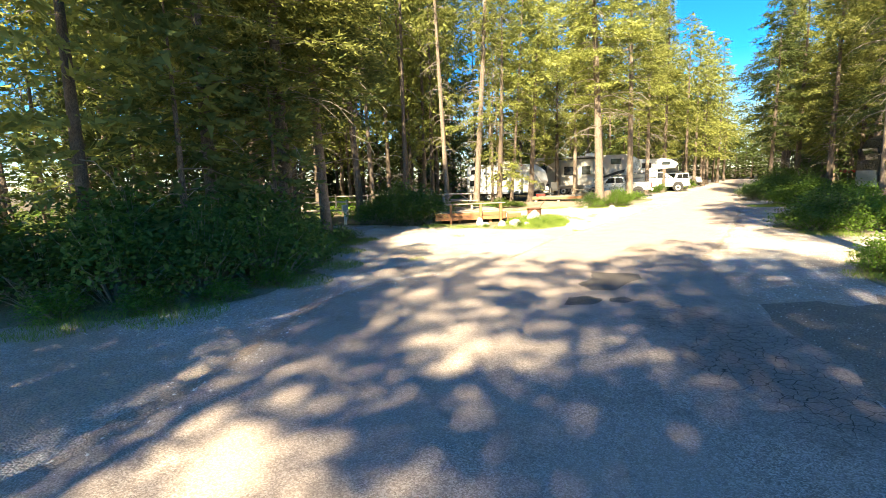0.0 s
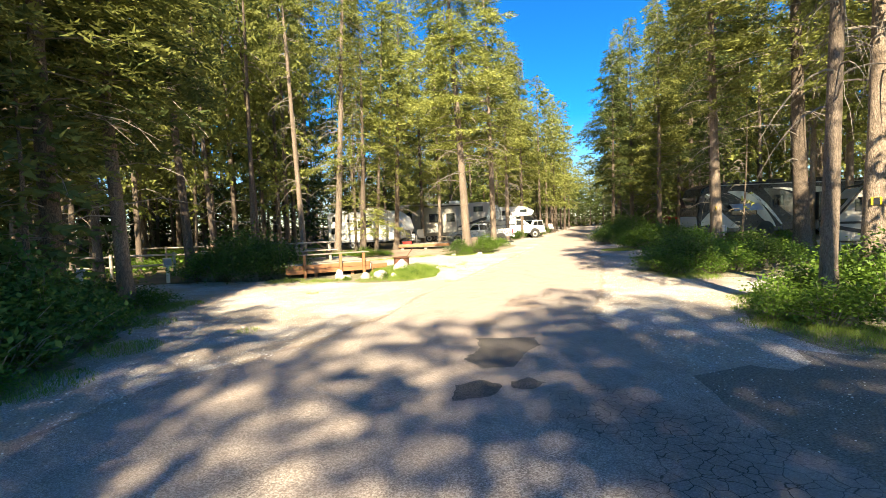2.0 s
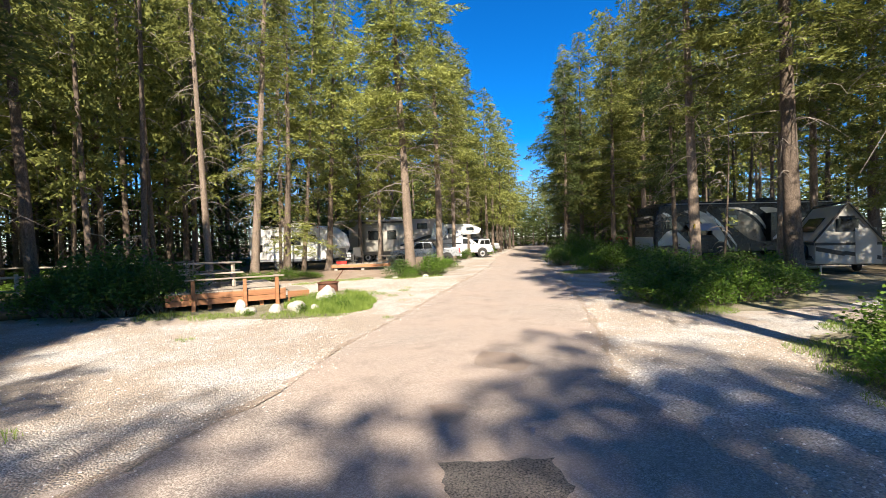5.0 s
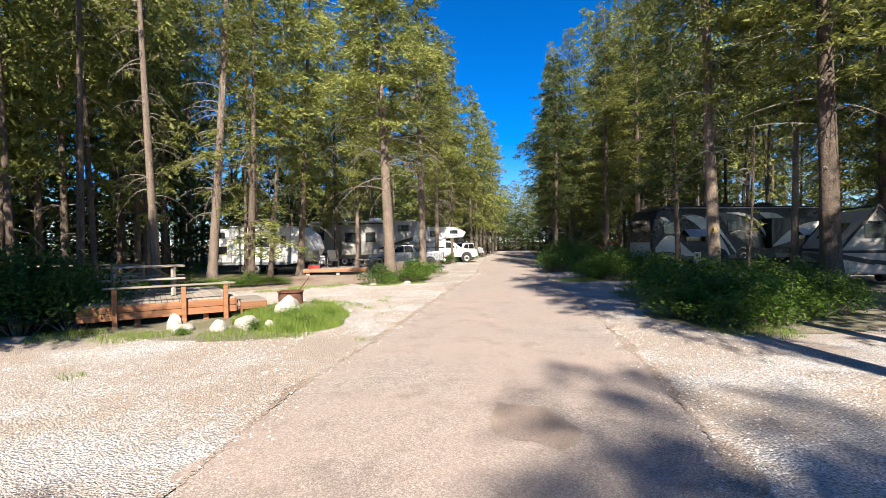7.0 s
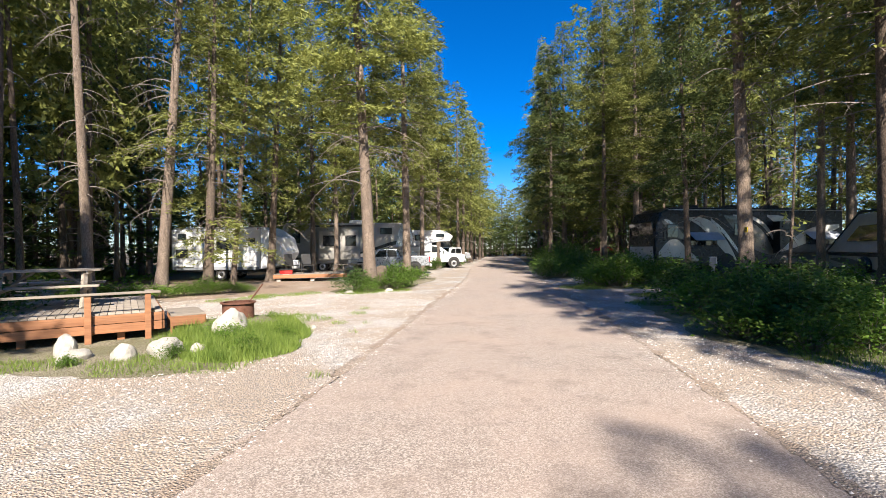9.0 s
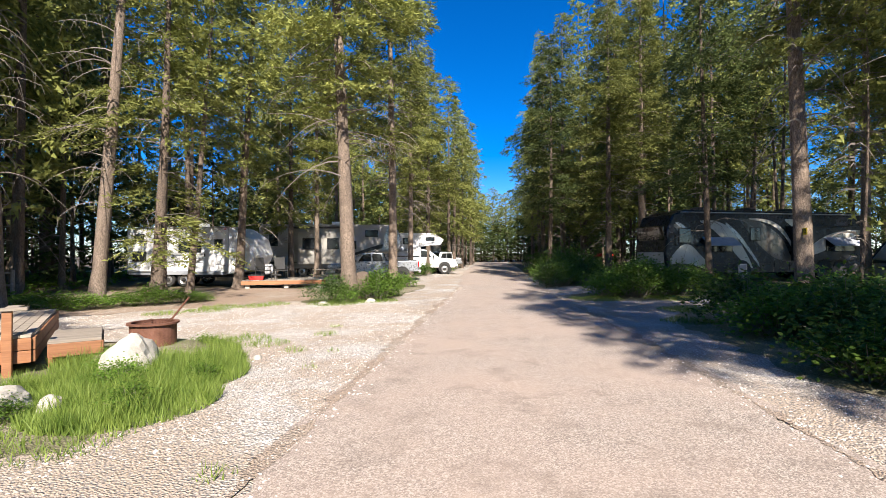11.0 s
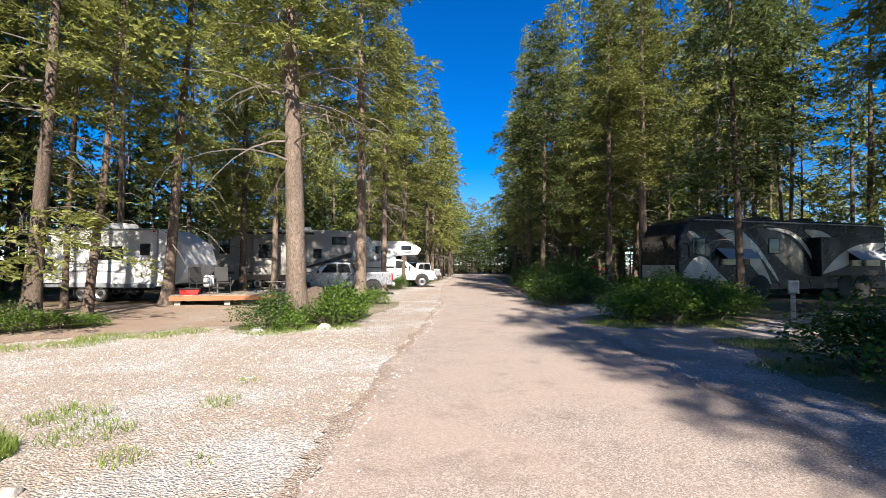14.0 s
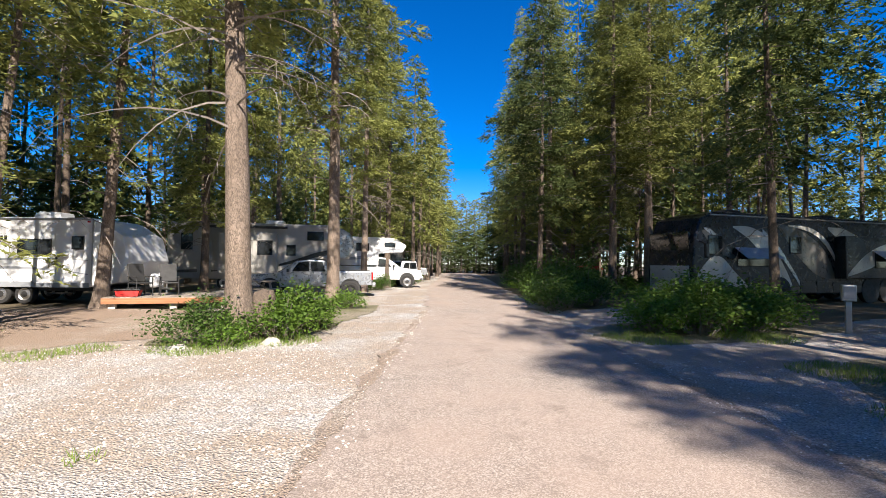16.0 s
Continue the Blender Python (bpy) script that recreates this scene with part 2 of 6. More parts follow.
MAT_SILVER = paint("silver_paint", (0.42, 0.44, 0.47), 0.28, 0.55, 0.6)
MAT_BLACK = paint("black_paint", (0.012, 0.012, 0.014), 0.3, 0.0, 0.2)
MAT_NAVY = paint("dark_blue_paint", (0.006, 0.007, 0.012), 0.28, 0.0, 0.0)
MAT_TAUPE = paint("taupe_paint", (0.11, 0.1, 0.09), 0.3, 0.2, 0.5)
MAT_PEARL = paint("pearl_grey_paint", (0.58, 0.56, 0.52), 0.3, 0.1, 0.5)
MAT_GREYSTRIPE = paint("grey_stripe", (0.3, 0.32, 0.35), 0.4)
MAT_RED = paint("red_fabric", (0.6, 0.03, 0.025), 0.6)
MAT_YELLOW = paint("yellow_sign", (0.85, 0.62, 0.02), 0.5)
MAT_TARP = surface("faded_awning_fabric", (0.33, 0.35, 0.4), (0.5, 0.52, 0.57), 3, 0.8, bumpy=0.1)
MAT_RUBBER = surface("tyre_rubber", (0.014, 0.014, 0.014), (0.035, 0.035, 0.035), 8, 0.85)
MAT_ALLOY = paint("alloy_rim", (0.55, 0.55, 0.56), 0.3, 0.9)
MAT_CHROME = paint("galvanised_metal", (0.5, 0.5, 0.5), 0.35, 0.9)
MAT_TRIM = paint("dark_plastic_trim", (0.03, 0.03, 0.03), 0.55)
MAT_LAMP = paint("tail_lamp_plastic", (0.45, 0.01, 0.01), 0.2, 0.0, 0.5)


def glass_mat():
    m, nt, b = node_mat("tinted_glass")
    nt.links.new(ramp(nt, noise_tex(nt, 1.5, 3), [(0.3, (0.01, 0.012, 0.014)), (0.7, (0.03, 0.035, 0.04))]), b.inputs["Base Color"])
    b.inputs["Roughness"].default_value = 0.055
    b.inputs["Specular IOR Level"].default_value = 0.7
    return m


MAT_GLASS = glass_mat()


# ---- mesh helpers ----
def thing(name, m, label, category, group="", kind=""):
    ob = new(name)
    ob.empty_display_size = 0.2
    ob.matrix_basis = m
    return tagged(ob, label, category, group, kind)


def mesh_ob(name, bm, mat, smooth=False):
    me = bpy.data.meshes.new(name)
    bm.normal_update()
    bm.to_mesh(me)
    bm.free()
    me.materials.append(mat)
    if smooth:
        me.shade_smooth()
    return new(name, me)


def part(name, bm, mat, parent, label="", smooth=False):
    ob = mesh_ob(name, bm, mat, smooth)
    ob.parent = parent
    if label:
        ob["label"] = label
    return ob


def part_mesh(name, me, parent, m=None, label=""):
    ob = new(name, me)
    ob.parent = parent
    if m is not None:
        ob.matrix_basis = m
    if label:
        ob["label"] = label
    return ob


def box(c, s, bevel=0.0, rot=None, bm=None):
    """A box of centre c and size s, its edges rounded by bevel."""
    bm = bm or bmesh.new()
    m = Matrix.LocRotScale(Vector(c), rot, Vector(s))
    r = bmesh.ops.create_cube(bm, size=1.0, matrix=m)
    if bevel:
        edges = list({e for v in r["verts"] for e in v.link_edges})
        bmesh.ops.bevel(bm, geom=edges, offset=bevel, segments=2, affect="EDGES", profile=0.5)
    return bm


def rod(p0, p1, r0, r1=None, seg=10, bm=None):
    """A tapered round bar from p0 to p1."""
    bm = bm or bmesh.new()
    p0, p1 = Vector(p0), Vector(p1)
    d = p1 - p0
    m = Matrix.Translation((p0 + p1) / 2) @ d.to_track_quat("Z", "Y").to_matrix().to_4x4()
    bmesh.ops.create_cone(bm, cap_ends=True, segments=seg, radius1=r0, radius2=r0 if r1 is None else r1, depth=d.length, matrix=m)
    return bm


def prism(pts, y0, y1, bevel=0.0, bm=None):
    """A side outline (x, z) drawn out across from y0 to y1."""
    bm = bm or bmesh.new()
    a = [bm.verts.new((x, y0, z)) for x, z in pts]
    b = [bm.verts.new((x, y1, z)) for x, z in pts]
    bm.faces.new(a)
    bm.faces.new(b[::-1])
    n = len(pts)
    for i in range(n):
        bm.faces.new((a[i], b[i], b[(i + 1) % n], a[(i + 1) % n]))
    bmesh.ops.recalc_face_normals(bm, faces=bm.faces)
    if bevel:
        bmesh.ops.bevel(bm, geom=list(bm.edges), offset=bevel, segments=3, affect="EDGES", profile=0.5)
    return bm


def turned(profile, seg=20, bm=None, axis="Z", at=(0, 0, 0)):
    """A body of revolution from (radius, height) pairs."""
    bm = bm or bmesh.new()
    rot = Matrix.Identity(4) if axis == "Z" else Matrix.Rotation(radians(90), 4, "X")
    rot = Matrix.Translation(at) @ rot
    rings = [[bm.verts.new(rot @ Vector((r * math.cos(2 * math.pi * i / seg), r * math.sin(2 * math.pi * i / seg), z))) for i in range(seg)] for r, z in profile]
    for p, q in zip(rings, rings[1:]):
        for i in range(seg):
            bm.faces.new((p[i], p[(i + 1) % seg], q[(i + 1) % seg], q[i]))
    if profile[0][0] > 0.001:
        bm.faces.new(rings[0][::-1])
    if profile[-1][0] > 0.001:
        bm.faces.new(rings[-1])
    bmesh.ops.recalc_face_normals(bm, faces=bm.faces)
    return bm


def sheet(name, outline, z, mat, label, rag=0.15, step=0.5, seed=1):
    """A flat patch of ground with a ragged edge."""
    rng = random.Random(seed)
    rag = min(rag, step * 0.4)
    pts = []
    for (x0, y0), (x1, y1) in zip(outline, outline[1:] + outline[:1]):
        n = max(1, int(math.hypot(x1 - x0, y1 - y0) / step))
        for i in range(n):
            pts.append((x0 + (x1 - x0) * i / n + rng.uniform(-rag, rag), y0 + (y1 - y0) * i / n + rng.uniform(-rag, rag)))
    if sum((b[0] - a[0]) * (b[1] + a[1]) for a, b in zip(pts, pts[1:] + pts[:1])) > 0:
        pts.reverse()
    bm = bmesh.new()
    f = bm.faces.new([bm.verts.new((x, y, z)) for x, y in pts])
    f.normal_update()
    bmesh.ops.triangulate(bm, faces=[f])
    return tagged(mesh_ob(name, bm, mat), label, "ground", kind="structure")


def tri_mesh(name, verts, mat, per=3):
    """Loose leaves: an array of corners, three or four to a leaf."""
    n = len(verts)
    me = bpy.data.meshes.new(name)
    me.vertices.add(n)
    me.vertices.foreach_set("co", np.asarray(verts, dtype=np.float32).ravel())
    me.loops.add(n)
    me.loops.foreach_set("vertex_index", np.arange(n, dtype=np.int32))
    me.polygons.add(n // per)
    me.polygons.foreach_set("loop_start", np.arange(0, n, per, dtype=np.int32))
    me.polygons.foreach_set("loop_total", np.full(n // per, per, dtype=np.int32))
    me.update(calc_edges=True)
    me.materials.append(mat)
    return me


# ---- ground ----
# outlines on the ground, in metres
GRAVEL = [(-30, -14), (14, -14), (9.5, 0), (9.4, 5), (9.2, 7.4), (9.2, 8.5), (9.8, 9.4), (11.4, 10.6), (20, 12), (30, 14), (30, 16), (20, 14.6), (15.5, 14.2),
          (13.2, 14.6), (12, 15), (11.8, 16.2), (12.6, 18), (13.6, 20), (15.2, 21.2), (18, 21.8), (40, 22.4), (40, 26), (22, 26.2), (16.6, 26.8), (17, 27.8), (22, 29.5), (22, 32.2), (17.6, 31.4),
          (19.4, 36), (25, 47), (34, 64), (46, 88), (38, 92), (28, 70), (22, 57), (16, 58), (8, 52), (4, 40), (7, 35.5), (8.0, 32), (6.6, 30.4), (4, 30), (1, 28.8), (-2, 28.2),
          (-2.2, 24.2), (1.5, 23.4), (3.6, 22.4), (3.9, 21), (3.5, 19.2), (3, 18.3), (2, 18.5), (0.2, 19.4), (-2.4, 19.6), (-4.2, 20.6), (-9, 20.8), (-20, 21.5), (-20, 19), (-8, 17.6), (-4, 16), (-2.9, 15.2),
          (-3.6, 13.6), (-3.4, 10), (-2.8, 8.3), (-3.2, 6.9), (-4, 5.9), (-6, 5.4), (-14, 4), (-30, 2)]
ROAD = [(-4, -14), (4.5, -14), (5.0, -3), (5.2, 2), (5.6, 6), (6.4, 10.3), (7.9, 13), (10.1, 17.3), (14.1, 25.7), (17.4, 33), (24, 46), (34, 66), (45, 88), (43.4, 91), (41, 90), (30, 68), (20, 48), (13.3, 33), (8.8, 24.4), (4.6, 16.3),
        (3.2, 13.8), (2.4, 11.7), (1.0, 9.6), (-0.6, 8.0), (-1.2, 6.6), (-1.1, 4.1), (-1.4, 2), (-2.4, -3)]
LEFT_EDGE = [(-1.3, 2), (-1.05, 4.1), (-1.15, 6.6), (-0.5, 8.0), (1.1, 9.6), (2.45, 11.7), (3.25, 13.8), (4.65, 16.3), (8.85, 24.4), (13.35, 33)]
RIGHT_EDGE = [(6.35, 10.3), (7.85, 13), (10.05, 17.3), (14.05, 25.7), (17.3, 33)]
ISLAND = [(0.4, 18.4), (2, 17.5), (3.3, 17.4), (4.05, 18.9), (4.35, 20.6), (4.2, 22.0), (3.2, 22.8), (1.4, 22.6), (-1.5, 20.5)]


def build_ground():
    bm = bmesh.new()
    bmesh.ops.create_grid(bm, x_segments=40, y_segments=40, size=1500, matrix=Matrix.Translation((0, 0, -0.02)))
    tagged(mesh_ob("ground", bm, MAT_FLOOR), "brown forest floor of needles and soil", "ground", kind="structure")
    sheet("gravel_pad", GRAVEL, 0.0, MAT_GRAVEL, "pale crushed gravel beside the road", 0.18, 0.45, 3)
    tagged(sheet("road", ROAD, 0.012, MAT_ASPHALT, "worn tan asphalt road with cracks and dust", 0.16, 0.42, 5), category="road")
    for edge, side, seed in ((LEFT_EDGE, -1, 31), (RIGHT_EDGE, 1, 32)):
        rng, bm, prev = random.Random(seed), bmesh.new(), None
        for (x0, y0), (x1, y1) in zip(edge, edge[1:]):
            n = int(math.hypot(x1 - x0, y1 - y0) / 0.05)
            for i in range(n):
                x, y = x0 + (x1 - x0) * i / n, y0 + (y1 - y0) * i / n
                w = max(0.0, 0.07 + 0.2 * noise.noise(Vector((x * 0.9, y * 0.9, seed))) + 0.12 * noise.noise(Vector((x * 3.7, y * 3.7, seed))))
                pair = [bm.verts.new((x + side * (w + rng.uniform(-0.03, 0.05)), y, 0.016)), bm.verts.new((x - side * (w * 0.5 + rng.uniform(0, 0.05)), y, 0.016))]
                if prev:
                    bm.faces.new((prev[0], prev[1], pair[1], pair[0]) if side > 0 else (prev[1], prev[0], pair[0], pair[1]))
                prev = pair
        tagged(mesh_ob("road_edge", bm, MAT_CRUMB), "crumbled brown edge of the asphalt road", "road", kind="structure")
    sheet("dark_verge", [(5.05, -5), (5.2, 2), (5.5, 4.8), (5.9, 6.6), (6.6, 7.0), (7.0, 6.4), (7.9, 7.2), (8.6, 6.6), (9.2, 5), (9.6, 0), (10, -5)], 0.006, MAT_VERGE, "dark trodden gravel and soil at the roadside", 0.2, 0.5, 17)
    for x, y, r, seed in ((-6.5, 18.6, 0.7, 41), (-9, 19.2, 0.7, 42)):
        sheet("dirt_patch", [(x + r * q * math.cos(a), y + r * 0.5 * q * math.sin(a)) for a, q in ((k * 0.7, 0.7 + 0.5 * random.Random(seed + k).random()) for k in range(9))], 0.004, MAT_DIRT, "bare brown patch in the gravel", 0.05, 0.13, seed)
    sheet("dirt_patch", [(-1.5, 27.2), (1.2, 27.8), (4, 28.9), (6.3, 29.6), (7.6, 31.6), (6.8, 35.2), (3, 37.5), (-3, 37), (-5, 33), (-4, 28)], 0.008, MAT_DIRT, "reddish needle-strewn dirt under the trees", 0.2, 0.5, 7)
    sheet("turf_patch", ISLAND, 0.005, MAT_TURF, "thin grass and soil of the planted island", 0.12, 0.3, 9)
    sheet("turf_patch", [(9.6, 3), (9.1, 5.2), (8.2, 7.2), (8.4, 8.6), (9.2, 10.0), (11, 11.6), (15, 12.2), (15, 6), (14, 0)], 0.01, MAT_TURF, "thin mossy turf at the roadside", 0.12, 0.3, 11)
    sheet("turf_patch", [(10.9, 14.6), (11.0, 16.4), (12.2, 18.7), (13.2, 20.6), (14.4, 21.8), (15.6, 22.6), (17, 23), (20, 22.6), (24, 22), (24, 14.6), (13, 13.8)], 0.01, MAT_TURF, "mossy ground under the roadside shrubs", 0.12, 0.3, 12)
    sheet("turf_patch", [(14.6, 26.6), (15.2, 25.3), (17.5, 24.7), (22, 25.2), (22, 28.6), (17, 28.2), (15.2, 27.6)], 0.01, MAT_TURF, "yellow-green turf round a large shrub", 0.12, 0.3, 13)
    sheet("turf_patch", [(-2.9, 15.4), (-2.8, 13.6), (-2.5, 10), (-2.1, 8.5), (-2.6, 6.9), (-4, 5.7), (-6, 5.1), (-14, 5.2), (-14, 15), (-5, 16.2)], 0.01, MAT_TURF, "shaded turf under the thicket", 0.12, 0.3, 14)
    sheet("turf_patch", [(5.9, 28.8), (7.6, 28), (9.4, 29.6), (11.6, 33.2), (12.4, 35.2), (11, 36.4), (8.6, 32.6), (6.8, 30.6)], 0.011, MAT_TURF, "grassy strip under two pines", 0.12, 0.3, 15)
    for o, (cx, cy), seed in ((((3.8, 9.15), (4.7, 8.95), (4.62, 8.5), (4.25, 8.1), (3.95, 7.55), (3.55, 7.6), (3.35, 8.05), (3.7, 8.5)), (0, 0), 21),
                              (((3.05, 7.0), (3.35, 7.2), (3.62, 6.95), (3.4, 6.6), (3.0, 6.6)), (0, 0), 22), (((3.72, 7.0), (4.0, 7.15), (4.12, 6.9), (3.9, 6.72), (3.7, 6.8)), (0, 0), 23)):
        sheet("asphalt_patch", [(x + cx, y + cy) for x, y in o], 0.018, MAT_PATCH, "dark repair patch in the asphalt road", 0.035, 0.07, seed)
    for cx, cy, rx, ry, seed in ((5.5, 12.0, 0.42, 0.6, 51), (4.2, 10.2, 0.22, 0.3, 53)):
        q = random.Random(seed)
        sheet("worn_patch", [(cx + rx * w * math.cos(a), cy + ry * w * math.sin(a)) for a, w in ((k * 0.57, q.uniform(0.7, 1.15)) for k in range(11))], 0.0165, MAT_WORN, "faint brown repair patch in the road", 0.03, 0.07, seed)


build_ground()


# ---- trees ----
def trunk_bm(height, r, bend, rng, seg=12, rings=12):
    """A tapered, slightly bent trunk with a flared foot."""
    bm = bmesh.new()
    prev = None
    a0 = rng.uniform(0, 6.3)
    for i in range(rings + 1):
        f = (i / rings) ** 1.6
        z = f * height - 0.1
        rad = r * (1 - 0.93 * f) * (1 + 0.6 * math.exp(-max(z, 0) * 3.5))
        cx, cy = bend * math.sin(f * 2.2) * math.cos(a0), bend * math.sin(f * 2.2) * math.sin(a0)
        ring = []
        for k in range(seg):
            a = 2 * math.pi * k / seg
            q = rad * (1 + 0.07 * math.sin(3 * a + i * 0.7) + rng.uniform(-0.05, 0.05) + (0.22 * max(0, math.sin(4 * a + a0)) if i == 0 else 0))
            ring.append(bm.verts.new((cx + q * math.cos(a), cy + q * math.sin(a), z)))
        if prev:
            for k in range(seg):
                bm.faces.new((prev[k], prev[(k + 1) % seg], ring[(k + 1) % seg], ring[k]))
        prev = ring
    bm.faces.new(prev)
    return bm


def limb_verts(rows, out):
    """Thin three-sided limbs, each a chain of points with radii."""
    for chain in rows:
        for (p, r), (q, s) in zip(chain, chain[1:]):
            d = (q - p)
            u = d.cross(Vector((0.13, 0.21, 1))).normalized()
            w = d.cross(u).normalized()
            tri = [(u * math.cos(a) + w * math.sin(a)) for a in (0, 2.09, 4.19)]
            for k in range(3):
                n = (k + 1) % 3
                out += [p + tri[k] * r, p + tri[n] * r, q + tri[n] * s, q + tri[k] * s]


def conifer(name, seed, height, start, radius, branches, sprays, spray=0.36, width=0.08, droop=0.25, dead_from=1.8, dead=30, r=0.2, needles=None, bark=None, shape=1.0, bend=0.15, label="", gaps=0.15, skirt=0.45, limbed=True, arched=False, thick_limb=0.021):
    """One conifer: trunk, limbs with dead twigs below, and a crown of many narrow needle sprays."""
    rng = random.Random(seed)
    g = np.random.default_rng(seed)
    root = thing(name, pose(0, 0, -200), label, "tree")
    part("trunk", trunk_bm(height, r, bend, rng), bark or MAT_BARK, root, smooth=True)
    limbs, leaves = [], []
    for i in range(branches):
        f = ((i + rng.random()) / branches)
        z = start + (height - start) * f ** 0.9
        if rng.random() < gaps * (1 - f):
            continue
        # boughs stand loosely in tiers, and reach further out in some lobes of the crown than in others
        z += 0.55 * (round(z / 0.8) * 0.8 - z) * (1 - f)
        a = rng.uniform(0, 6.283)
        lump = max(0.3, 0.74 + 0.75 * noise.noise(Vector((seed * 3.1 + 1.3 * math.cos(a), 1.3 * math.sin(a), z * 0.5))))
        low = min(1.0, skirt + 2.2 * f)
        length = max(0.25, radius * (1 - f) ** (0.75 * shape) * low * lump * rng.uniform(0.75, 1.25) * 1.15)
        d = Vector((math.cos(a), math.sin(a), 0))
        side = Vector((-d.y, d.x, 0))
        rise = rng.uniform(-0.05, 0.3) * (0.4 + f)
        base = Vector((0, 0, z))

        def at(s):
            return base + d * (length * s) + Vector((0, 0, length * (rise * s - droop * s * s)))
        if limbed and i % 2:
            limbs.append([(at(0), 0.022 * (1.3 - f)), (at(0.5), 0.014), (at(1.0), 0.004)])
        # twigs along the bough, each carrying a few short needle sprays
        per = 5
        n = max(3, int(sprays / per * (length / radius) ** 1.2))
        s = g.uniform(0.1, 1.0, n) ** 0.75
        lat = g.uniform(-1, 1, n) * (0.14 + 0.25 * length * np.sin(np.pi * np.clip(s, 0, 0.97)))
        dn, sn = np.array(d), np.array(side)
        c = np.array(base) + np.outer(length * s, dn) + np.outer(lat, sn)
        c[:, 2] += length * (rise * s - droop * s * s) - np.abs(lat) * 0.3 + g.normal(0, 0.05 + 0.1 * spray, n)
        out = dn * g.uniform(0.4, 1.0, n)[:, None] + sn * (np.sign(lat) * g.uniform(0.1, 1.0, n))[:, None]
        out[:, 2] += g.uniform(-0.55, 0.35, n)
        out /= np.linalg.norm(out, axis=1)[:, None]
        wd = np.cross(out, g.normal(0, 0.6, (n, 3)) + np.array((0, 0, 1)))
        wd /= np.linalg.norm(wd, axis=1)[:, None]
        for k in range(per):
            sgn = (-1 if k % 2 else 1) if k < per - 1 else 0.0
            p = c + out * (spray * 0.34 * k)
            p[:, 2] -= 0.02 * k * k * spray
            dv = out * 0.8 + wd * 0.75 * sgn + g.normal(0, 0.15, (n, 3))
            dv /= np.linalg.norm(dv, axis=1)[:, None]
            fl = np.cross(dv, g.normal(0, 0.8, (n, 3)) + np.array((0, 0, 1)))
            fl /= np.linalg.norm(fl, axis=1)[:, None]
            ln = spray * g.uniform(0.6, 1.15, n)[:, None] * (1 - 0.08 * k)
            hw = width * g.uniform(0.6, 1.2, n)[:, None] * 0.5
            leaves.append(np.stack((p - dv * ln * 0.12 + fl * hw, p - dv * ln * 0.12 - fl * hw, p + dv * ln * 0.88), 1).reshape(-1, 3))
    for i in range(dead):
        z = rng.uniform(dead_from, max(dead_from + 0.5, start + 0.35 * (height - start)))
        a, length = rng.uniform(0, 6.283), rng.uniform(0.4, 1.0) * radius * 0.8
        d = Vector((math.cos(a), math.sin(a), 0))
        side = Vector((-d.y, d.x, 0)) * rng.uniform(-0.3, 0.3)
        up, fall = rng.uniform(0.1, 0.5), rng.uniform(0.35, 0.95)
        steps = 5 if arched else 3
        p = [Vector((0, 0, z)) + d * length * q + side * length * q * q + Vector((0, 0, length * (up * q - fall * q * q))) for q in (k / steps for k in range(steps + 1))]
        limbs.append([(v, thick_limb * (1 - 0.85 * k / steps)) for k, v in enumerate(p)])
        for _ in range(4 if arched else 2):
            k = rng.randrange(1, steps)
            q = p[k].lerp(p[k + 1], rng.random())
            w = Vector((rng.uniform(-0.5, 0.5), rng.uniform(-0.5, 0.5), rng.uniform(-0.5, 0.05))) * length * 0.45
            limbs.append([(q, 0.007), (q + w * 0.55, 0.005), (q + w + Vector((0, 0, -0.12 * length)), 0.002)] if arched else [(q, 0.006), (q + w, 0.002)])
    vs = []
    limb_verts(limbs, vs)
    part_mesh("deadwood", tri_mesh("deadwood", [tuple(v) for v in vs], MAT_TWIG, 4), root, label="thin bare grey branches")["kind"] = "stuff"
    part_mesh("crown", tri_mesh("crown", np.concatenate(leaves), needles or MAT_NEEDLE), root, label="ragged crown of green needles")
    return root


